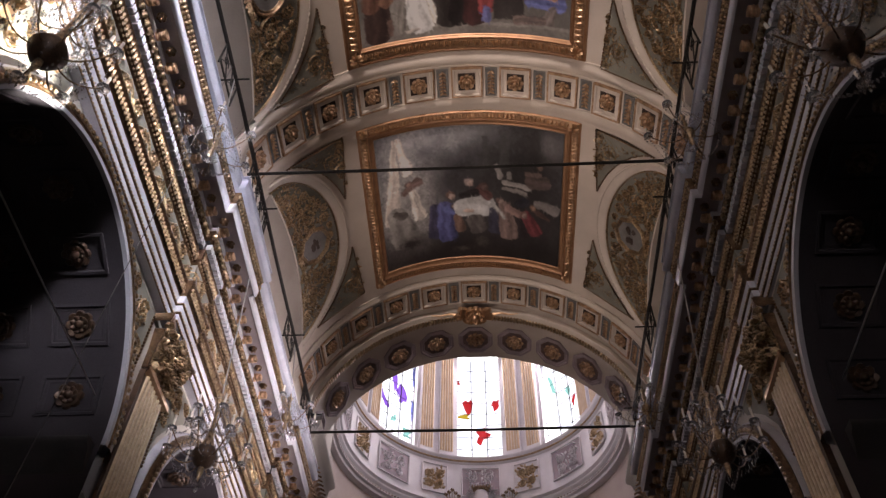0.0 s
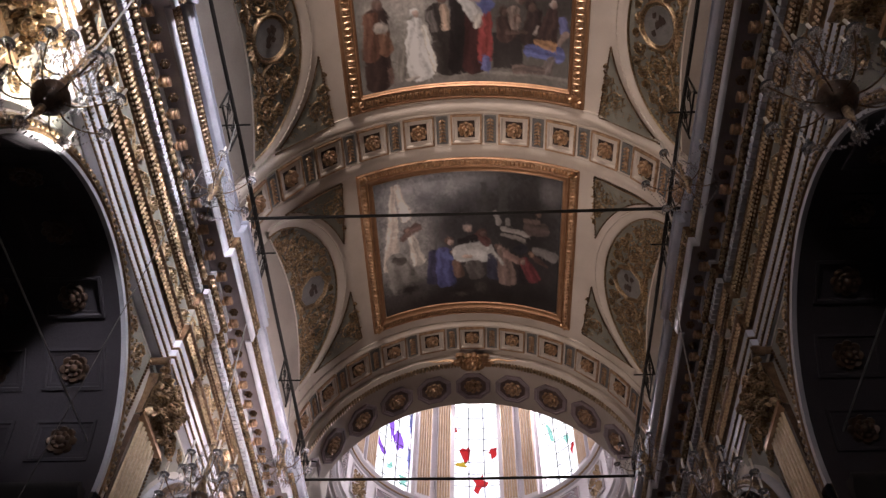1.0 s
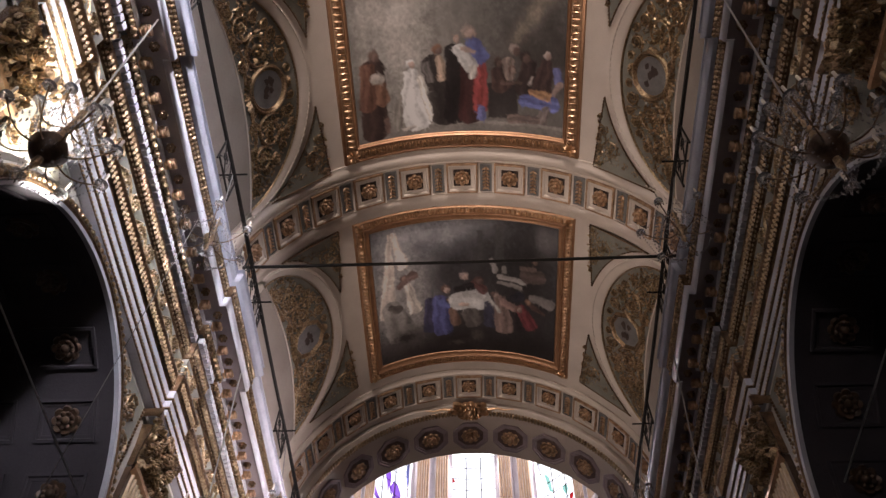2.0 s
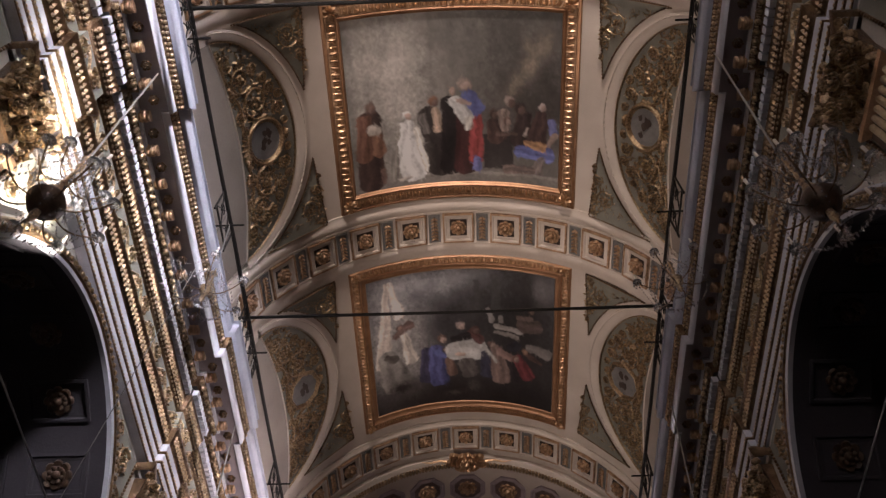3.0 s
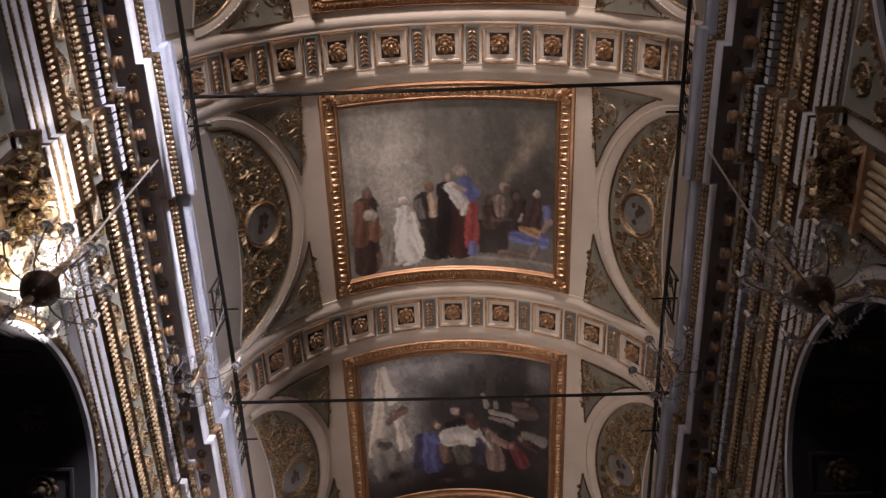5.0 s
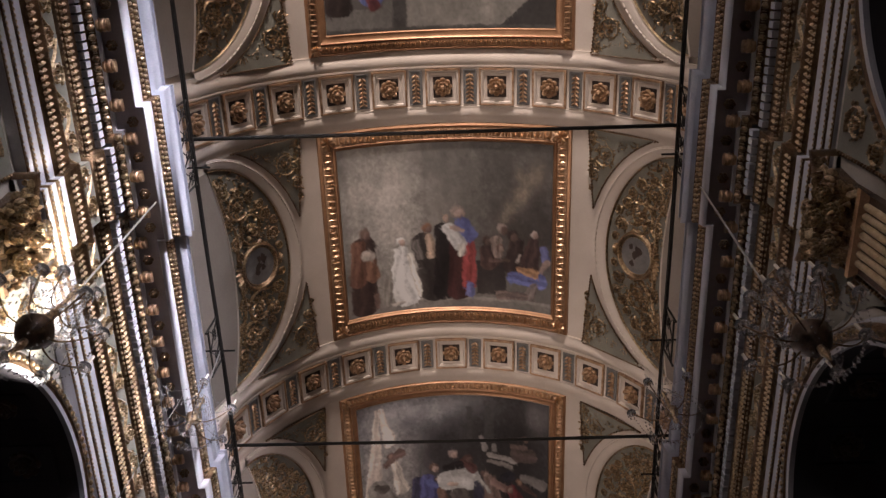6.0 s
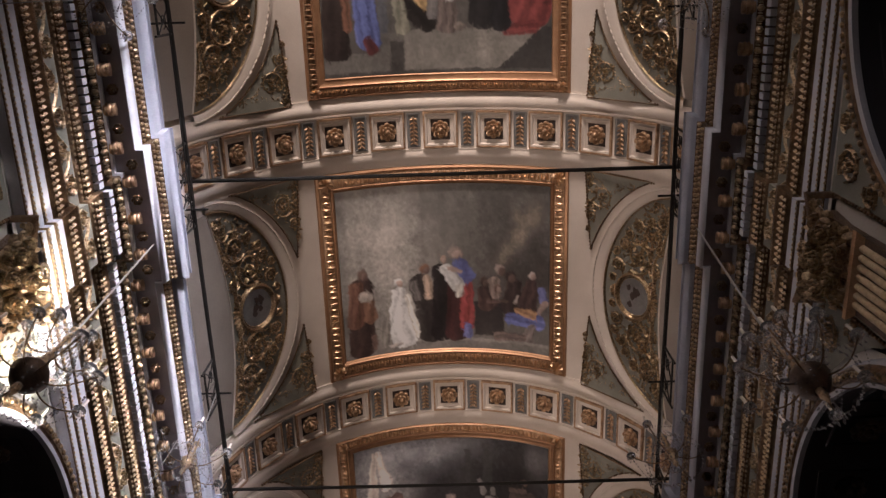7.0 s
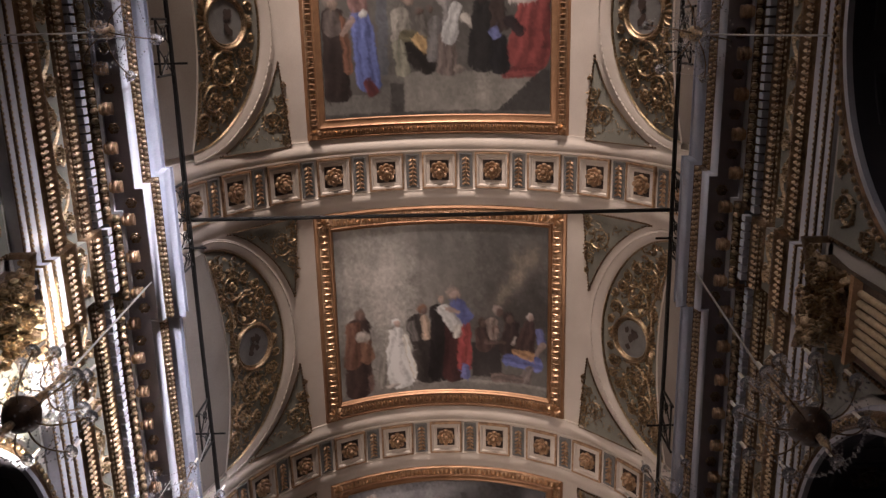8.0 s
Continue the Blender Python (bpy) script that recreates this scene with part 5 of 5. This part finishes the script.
part("lower_cornice", ring([(5.3, 19.35), (5.10, 19.4), (5.08, 19.5), (4.98, 19.54), (4.96, 19.66), (4.88, 19.7), (4.86, 19.78), (4.95, 19.86)]), M["drum_white"], drum)
g = Geo()
for k in range(220):
    g.bead(D(360 * k / 220, 4.99, 19.6), 0.05)
part("leaf_moulding", g, M["gold_dark"], drum)
part("panel_band", ring([(4.95, 19.8), (4.80, 19.9), (4.80, 21.75)]), M["drum_white"], drum)
part("sill_cornice", ring([(4.80, 21.72), (4.72, 21.75), (4.70, 21.82), (4.58, 21.88), (4.56, 21.96), (4.75, 22.0)]), M["drum_white"], drum)
part("sill_gilding", ring([(4.715, 21.78), (4.66, 21.80), (4.66, 21.84), (4.70, 21.86)]), M["gold"], drum)
part("attic", ring([(4.75, 27.7), (4.55, 27.9), (4.5, 28.4), (4.3, 30.6), (3.2, 32.2), (0.01, 33.2)]), M["drum_white"], drum)
WW = 11.2
for k in range(8):
    c = 45 * k
    # solid wall between two windows, with splayed reveals
    pts_in = arc(c + WW, c + 45 - WW, 6)
    g = Geo()
    for r in (4.75, 5.25):
        g.grid([[D(p, r, z) for p in pts_in] for z in (21.9, 27.9)])
    for p in (c + WW, c + 45 - WW):
        g.grid([[D(p, r, z) for r in (4.75, 5.25)] for z in (21.9, 27.9)])
    g.grid([[D(p, r, 21.98) for p in arc(c - WW, c + WW, 4)] for r in (4.7, 5.3)])
    g.grid([[D(p, 4.75, z) for p in arc(c - WW, c + WW, 4)] for z in (27.65, 27.95)])
    part("drum_wall", g, M["drum_white"], drum)
    for e in (-1, 1):
        ctr = c + 22.5 + e * 5.35
        pil = part("drum_pilaster", Geo().grid([[D(ctr + a, r, z) for a, r in ((-3.9, 4.76), (-3.9, 4.62), (3.9, 4.62), (3.9, 4.76))] for z in (22.0, 27.8)]), M["drum_white"], drum)
        for j in range(5):
            a0 = ctr - 3.5 + 1.4 * j
            part("reed", Geo().grid([[D(a0 + 1.34 * f, 4.615 - 0.04 * math.sin(math.pi * f), z) for f in arc(0, 1, 4)] for z in (22.15, 27.7)]), M["drum_brown"], pil)
    for ctr, w, gild in ((c, 9.0, False), (c + 22.5, 6.2, True)):
        pan = part("drum_panel", Geo().grid([[D(ctr + a, 4.785, z) for a in arc(-w, w, 4)] for z in (20.22, 21.5)]), M["drum_mauve" if not gild else "drum_white"], drum)
        gg = Geo()
        fnd = lambda u, v, h: D(ctr + u * 12, 4.78 - h, 20.86 + v)
        hw = w / 12
        relief(gg, [(-hw, -0.64), (hw, -0.64), (hw, 0.64), (-hw, 0.64), (-hw, -0.64)], 0.03, 0.05, fnd)
        part("panel_rim", gg, M["drum_white"], pan)
        gg = Geo()
        rng = random.Random(k * 3 + gild)
        for hand in (-1, 1):
            scroll(gg, hand * hw * 0.45, 0.22, 0.20, 1.0, hand, fnd, rng, 0.05, 0.10)
            scroll(gg, hand * hw * 0.38, -0.25, 0.17, 3.0, -hand, fnd, rng, 0.05, 0.10)
            for j in range(22):
                leaf(gg, hand * rng.uniform(0.0, hw * 0.75), rng.uniform(-0.5, 0.52), rng.uniform(0, 6.28), 0.18, 0.05, 0.09, fnd)
        part("panel_relief", gg, M["pale_gold" if gild else "drum_white"], pan)
    # window: leaded grid and panes
    if k in (0, 1, 2, 6, 7):
        win = tagged(part("window_frame", Geo(), M["iron"], drum), "tall leaded stained-glass window")
        gg = Geo()
        cols, rws = 3, 9
        zs = arc(22.0, 27.65, rws)
        ph = arc(c - WW, c + WW, cols)
        for p in ph:
            gg.tube([D(p, 5.0, 22.0), D(p, 5.0, 27.65)], 0.026, 4)
        for z in zs:
            gg.tube([D(p, 5.0, z) for p in arc(c - WW, c + WW, 6)], 0.022, 4)
        win.data = gg.mesh("window_frame", M["iron"])
        for i in range(cols):
            for j in range(rws):
                corners = [(ph[i] + 0.2, zs[j] + 0.02), (ph[i + 1] - 0.2, zs[j] + 0.02), (ph[i + 1] - 0.2, zs[j + 1] - 0.02), (ph[i] + 0.2, zs[j + 1] - 0.02)]
                pane = part("pane", Geo().add([D(p, 5.0, z) for p, z in corners], [(0, 1, 2, 3)]), GLASS["clear"], win, "", False)
                pane.visible_shadow = False

        def shard(u, v, ru, rv, tone, turn=0.0):
            """An irregular coloured piece: centre (degrees from the window's middle, height), half sizes."""
            rng = random.Random(int(u * 13 + v * 7 + k))
            pts = []
            for n in range(11):
                a = 2 * math.pi * n / 11
                q = rng.uniform(0.35, 1.2)
                x, y = ru / 4.9 * q * math.cos(a), rv * q * math.sin(a)
                pts.append((c + u + 4.9 * (x * math.cos(turn) - y * math.sin(turn)), v + x * math.sin(turn) + y * math.cos(turn)))
            glass = part("pane", Geo().add([D(p, 4.975, z) for p, z in pts], [tuple(range(11))]), GLASS[tone], win, "", False)
            glass.visible_shadow = False

        if k == 0:
            shard(-5, 24.95, 3.2, 0.55, "red"), shard(-7.5, 24.35, 4.0, 0.15, "yellow"), shard(8, 25.05, 3.0, 0.38, "red"), shard(1.2, 23.4, 4.2, 0.5, "red"), shard(-10.5, 26.2, 1.2, 0.2, "red")
        elif k == 7:
            shard(-2, 26.3, 3.0, 0.5, "red", 0.5), shard(-1, 25.2, 2.2, 1.3, "violet", 0.5), shard(4, 24.6, 3.0, 0.5, "violet", -0.4), shard(-7, 24.0, 4.5, 0.3, "violet", -0.5)
            shard(10.5, 25.8, 1.2, 0.9, "blue"), shard(10.5, 24.2, 1.2, 0.7, "blue"), shard(8, 22.7, 3.2, 0.35, "green"), shard(0, 23.2, 2.5, 0.2, "green", 0.4), shard(-9, 25.6, 1.8, 0.4, "blue")
        elif k == 1:
            shard(-6, 25.2, 1.5, 0.8, "green", 0.4), shard(3, 24.3, 3.0, 0.3, "green", -0.4), shard(6, 23.6, 2.0, 0.25, "red", 0.6), shard(-2, 26.0, 1.6, 0.4, "blue", 0.3)
    else:
        part("blind_window", Geo().grid([[D(p, 5.2, z) for p in arc(c - WW, c + WW, 4)] for z in (21.9, 27.9)]), M["drum_white"], drum)


# armorial crest on the front of the drum
crest = empty("crest", "carved white and gilded crest below the middle window", "crest")
cx = lambda u, v, h: D(u * 12, 4.72 - h, 20.1 + v)
g = Geo()
rows = []
for i in range(9):
    v = -0.55 + 0.9 * i / 8
    w = 0.30 * math.sqrt(max(0.05, 1 - ((v + 0.1) / 0.62) ** 2))
    rows.append([cx(w * (j / 4 - 1), v, 0.09 * math.sqrt(max(0, 1 - (j / 4 - 1) ** 2)) + 0.02) for j in range(9)])
part("shield", g.grid(rows), M["drum_white"], crest)
g = Geo()
rng = random.Random(21)
relief(g, [(-0.34, 0.34), (-0.2, 0.42), (0, 0.45), (0.2, 0.42), (0.34, 0.34)], 0.06, 0.22, cx)
for k in range(7):
    leaf(g, -0.3 + 0.1 * k, 0.40, math.pi / 2 + 0.1 * (3 - k), 0.2, 0.05, 0.18, cx)
part("crown", g, M["gold"], crest)
g = Geo()
for hand in (-1, 1):
    scroll(g, hand * 0.46, 0.1, 0.16, 1.0, hand, cx, rng, 0.04, 0.14)
    scroll(g, hand * 0.44, -0.28, 0.14, 3.0, -hand, cx, rng, 0.04, 0.14)
part("scrollwork", g, M["drum_white"], crest)
for hand in (-1, 1):
    spray = empty("gilded_spray", "gilded spray of flowers on the lower drum cornice", "spray", "", "gilded sprays")
    g = Geo()
    for k in range(5):
        u0 = hand * 1.15
        tip = (u0 + 0.13 * (k - 2), 0.05 + 0.12 * (2 - abs(k - 2)))
        relief(g, [(u0, -0.5), (u0 + 0.05 * (k - 2), -0.2), tip], 0.015, 0.05, cx)
        for j in range(6):
            leaf(g, tip[0], tip[1], j * math.pi / 3, 0.09, 0.03, 0.10, cx)
    part("stems", g, M["gold"], spray)


# ---------- floor and closing walls ----------
structure("floor", Geo().box(-9.3, 9.3, -12.2, 29.2, -0.3, 0.0), M["floor"], "worn marble church floor", "floor", False)
# unseen rear wall; its added opening keeps the fill light above the cornice
g = Geo()
for y in (-12.0, -12.5):
    g.grid([[(3.6 * math.sin(radians(t)), y, 15.4 + 3.9 * math.cos(radians(t))), (9.3 * math.sin(radians(t)) / max(abs(math.sin(radians(t))), abs(math.cos(radians(t)))), y, 15.4 + 6.2 * math.cos(radians(t)) / max(abs(math.sin(radians(t))), abs(math.cos(radians(t)))))] for t in arc(-90, 90, 48)])
    g.grid([[(x, y, z) for x in (-9.3, -3.6, 3.6, 9.3)] for z in (0, 15.4)])
g.grid([[(3.6 * math.sin(radians(t)), y, 15.4 + 3.9 * math.cos(radians(t))) for t in arc(-90, 90, 48)] for y in (-12.0, -12.5)])
g.grid([[(x, y, 15.4) for x in (-3.6, 3.6)] for y in (-12.0, -12.5)])
structure("wall_rear", g, M["stucco"], "unseen plaster rear wall, opening added to shape the fill light", "wall", False)
skin = bpy.data.materials.new("overcast_sky_glow")
skin.use_nodes = True
skin.node_tree.nodes["Principled BSDF"].inputs["Base Color"].default_value = (0, 0, 0, 1)
skin.node_tree.nodes["Principled BSDF"].inputs["Emission Color"].default_value = (0.95, 0.96, 1.0, 1)
skin.node_tree.nodes["Principled BSDF"].inputs["Emission Strength"].default_value = 3.8
structure("backdrop", Geo().grid([[D(p, 7.4, z) for p in arc(-80, 80, 24)] for z in (20.4, 32)]), skin, "plain bright sky outside the drum windows", "backdrop")


# ---------- iron tie rods, gallery truss, cables ----------
for i, (yc, z) in enumerate(((-3.3, 16.15), (3.45, 16.2), (10.2, 16.6), (17.5, 15.35))):
    hw = 4.9 if i < 3 else 4.85
    g = Geo().tube([(-hw, yc, z), (0, yc, z - 0.03), (hw, yc, z)], 0.036, 8)
    tagged(part("tie_rod", g, M["iron"]), "black iron tie rod spanning the nave", "tie rod", "tie rods")

for s in (-1, 1):
    rail = empty("gallery_rail", "black iron lighting rail with lattice brackets above the cornice", "rail", "", "gallery rails")
    xr = s * 4.42 + INSET[s]
    z0 = 15.95
    part("rail_bar", Geo().tube([(xr, y, z0 + 0.03 * math.sin(y * 0.9)) for y in arc(-4, 17.6, 40)], 0.04, 6), M["iron"], rail)
    part("cable", Geo().tube([(xr - s * 0.06, y, z0 - 0.18 - 0.12 * abs(math.sin(y * 0.46))) for y in arc(-4, 17.6, 80)], 0.014, 5), M["iron"], rail)
    for yc in (-3.3, 3.45, 10.2, 17.0, 7.3, 0.4, 14.2):
        full = yc in (3.45, 10.2, 17.0, -3.3)
        L = 0.75 if full else 0.45
        br = part("bracket", Geo().tube([(xr, yc - L, z0), (xr, yc - L, z0 - 0.75)], 0.022, 5), M["iron"], rail)
        g = Geo()
        g.tube([(xr, yc + L, z0), (xr, yc + L, z0 - 0.75)], 0.022, 5)
        g.tube([(xr, yc - L, z0 - 0.62), (xr, yc + L, z0 - 0.62)], 0.02, 5)
        n = 4 if full else 2
        for k in range(n):
            a, b = yc - L + 2 * L * k / n, yc - L + 2 * L * (k + 1) / n
            g.tube([(xr, a, z0), (xr, b, z0 - 0.62)], 0.013, 4)
            g.tube([(xr, b, z0), (xr, a, z0 - 0.62)], 0.013, 4)
            pts = spiral(0, 0, 0.13, 1.3, 0, 1)
            g.tube([(xr, (a + b) / 2 + u, z0 - 0.31 + v) for u, v in pts], 0.012, 4)
        part("lattice", g, M["iron"], br)
        part("crossbar", Geo().tube([(xr - s * 0.28, yc + L * 0.6, z0 - 0.05), (xr + s * 0.3, yc + L * 0.6, z0 - 0.05)], 0.02, 5), M["iron"], rail)
    for y0, y1 in ((0.6, 2.05), (5.3, 7.4), (11.9, 14.0)):
        g = Geo().lathe([(0.07, 0), (0.085, 0.0), (0.085, y1 - y0), (0.07, y1 - y0), (0.07, 0)], 14)
        ob = tagged(part("conduit_pipe", g, M["pipe"]), "grey conduit pipe lying on the cornice", "pipe", "cornice pipes")
        ob.matrix_world = Matrix.Translation((s * 4.82 + INSET[s], y0, 15.05)) @ Matrix.Rotation(radians(-90), 4, "X")


for s in (-1, 1):
    for yc in BAYS:
        g = Geo().tube([(s * 5.4 + INSET[s], yc - RI - 0.3, 9.4), (s * 5.4 + INSET[s], yc + RI + 0.3, 9.4)], 0.014, 6)
        tagged(part("arch_tie", g, M["wire"]), "thin iron tie bar across an arcade arch", "tie bar", "arch ties")
for x, y, z0, x1, z1 in ((-4.42, 7.3, 15.9, -4.75, 5.0), (-4.42, 0.2, 15.9, -4.42, 5.0)):
    tagged(part("hoist_rope", Geo().tube([(x, y, z0), ((x + x1) / 2, y + 0.03, (z0 + z1) / 2), (x1, y + 0.05, z1)], 0.007, 5), M["rope"]), "grey hoisting rope hanging from the rail", "rope", "hoist ropes")


# ---------- chandeliers ----------
def chandelier(tiers, radius, height, arms, seed, label, group):
    """Crystal chandelier; its origin is the hook on top."""
    rng = random.Random(seed)
    top = empty("chandelier", label, "chandelier", "", group)
    g = Geo().lathe([(0.012, 0), (0.02, -0.1), (0.07, -0.16), (0.03, -0.24), (0.05, -0.4), (0.025, -0.5), (0.06, -height * 0.5), (0.12, -height * 0.6), (0.10, -height * 0.68),
                     (0.03, -height * 0.75), (0.05, -height * 0.86), (0.001, -height * 0.95)], 12)
    part("stem", g, M["gold"], top, "gilded baluster stem")
    if tiers > 1:
        g = Geo().lathe([(0.05, -height * 0.62), (0.17, -height * 0.63), (0.22, -height * 0.69), (0.15, -height * 0.77), (0.06, -height * 0.82)], 16)
        part("bowl", g, M["bowl"], top, "tarnished gilded bowl")
    crystals = Geo()

    def strand(p0, p1, sag, size, n):
        for i in range(n):
            f = (i + 0.5) / n
            p = [p0[k] + (p1[k] - p0[k]) * f for k in range(3)]
            p[2] -= sag * 4 * f * (1 - f)
            q = 0.78 * size * rng.uniform(0.6, 1.25)
            crystals.gem(p, q, q, q * 1.5)

    for tier in range(tiers):
        R = radius * (1 - 0.36 * tier)
        zt = -height * (0.72 - 0.28 * tier)
        n = arms if tier == 0 else max(4, arms - 2)
        tips = []
        for k in range(n):
            a = 2 * math.pi * (k + 0.5 * tier) / n + 0.2
            c, s2 = math.cos(a), math.sin(a)
            pts = [(R * f * c, R * f * s2, zt + 0.10 - 0.26 * math.sin(math.pi * f * 0.95) + 0.18 * f) for f in arc(0.04, 1, 9)]
            part("arm", Geo().tube(pts, 0.010, 5), M["gold_dark"], top)
            tip = pts[-1]
            tips.append(tip)
            part("drip_pan", Geo().lathe([(0.015, -0.02), (0.075, 0.0), (0.08, 0.015), (0.02, 0.02)], 10, tip), M["crystal"], top)
            part("candle", Geo().lathe([(0.019, 0.0), (0.019, 0.24), (0.006, 0.25), (0.001, 0.27)], 7, (tip[0], tip[1], tip[2] + 0.015)), M["candle"], top, "ivory candle tube")
            for j in range(7):
                b = 2 * math.pi * j / 7
                crystals.gem((tip[0] + 0.07 * math.cos(b), tip[1] + 0.07 * math.sin(b), tip[2] - 0.07), 0.014, 0.014, 0.05)
            strand((0.05 * c, 0.05 * s2, zt + height * 0.30), tip, 0.12, 0.017, 16)
        for p0, p1 in zip(tips, tips[1:] + tips[:1]):
            strand(p0, p1, 0.16, 0.017, 14)
        for k in range(40):
            a = 2 * math.pi * k / 40
            for j in range(2):
                r = R * (0.74 - 0.07 * j)
                crystals.gem((r * math.cos(a), r * math.sin(a), zt - 0.06 - 0.09 * j), 0.014, 0.014, 0.045)
    for k in range(28):
        a = 2 * math.pi * k / 28
        strand((0.22 * radius * math.cos(a), 0.22 * radius * math.sin(a), -0.18), (0.5 * radius * math.cos(a), 0.5 * radius * math.sin(a), -height * 0.58), 0.02, 0.013, 20)
        if k % (4 if tiers > 1 else 2) == 0:
            strand((0.5 * radius * math.cos(a), 0.5 * radius * math.sin(a), -height * 0.62), (0.05 * math.cos(a), 0.05 * math.sin(a), -height), 0.05, 0.017, 10)
    crystals.gem((0, 0, -height - 0.04), 0.05, 0.05, 0.07)
    tagged(part("crystal_drapery", crystals, M["crystal"], top, "clear cut-crystal drops and strands", False), kind="stuff")
    return top


small = chandelier(1, 0.66, 1.15, 6, 5, "small crystal chandelier with gilded arms and candles", "small chandeliers")
big = chandelier(2, 0.66, 1.9, 8, 6, "large two-tier crystal chandelier with tarnished gilded bowl", "large chandeliers")
places_small = [(-4.52, 0.12, 14.3), (-4.32, 7.65, 14.35), (-4.30, 14.9, 14.4), (3.79, 0.35, 14.6), (3.82, 7.9, 14.6), (3.84, 15.0, 14.5)]
places_big = [(-4.38, 4.05, 11.0), (3.84, 4.15, 10.6), (-4.3, 11.0, 11.0), (3.84, 11.0, 10.9)]
for proto, spots, tip in ((small, places_small, 15.9), (big, places_big, 15.9)):
    for i, (x, y, z) in enumerate(spots):
        m = Matrix.Translation((x, y, z)) @ Matrix.Rotation(0.7 * i, 4, "Z")
        if i == 0:
            proto.matrix_basis = m
        else:
            copy_thing(proto, m)
        g = Geo().tube([(x, y, z - 0.02), (-4.42 if x < 0 else 4.16, y - (0.1 if proto is small else 0.3), tip)], 0.015, 5)
        tagged(part("suspension_cable", g, M["wire"]), "thin steel cable holding a chandelier", "cable", "suspension cables")

for x0, x1, y in ((-4.52, -5.02, 0.12), (3.79, 4.78, 0.35)):
    g = Geo().tube([(x0, y, 13.9), ((x0 + x1) / 2, y + 0.02, 12.8), (x1, y + 0.02, 11.8)], 0.013, 5)
    tagged(part("stay_wire", g, M["wire"]), "thin pale stay wire from a chandelier to the architrave", "wire", "stay wires")
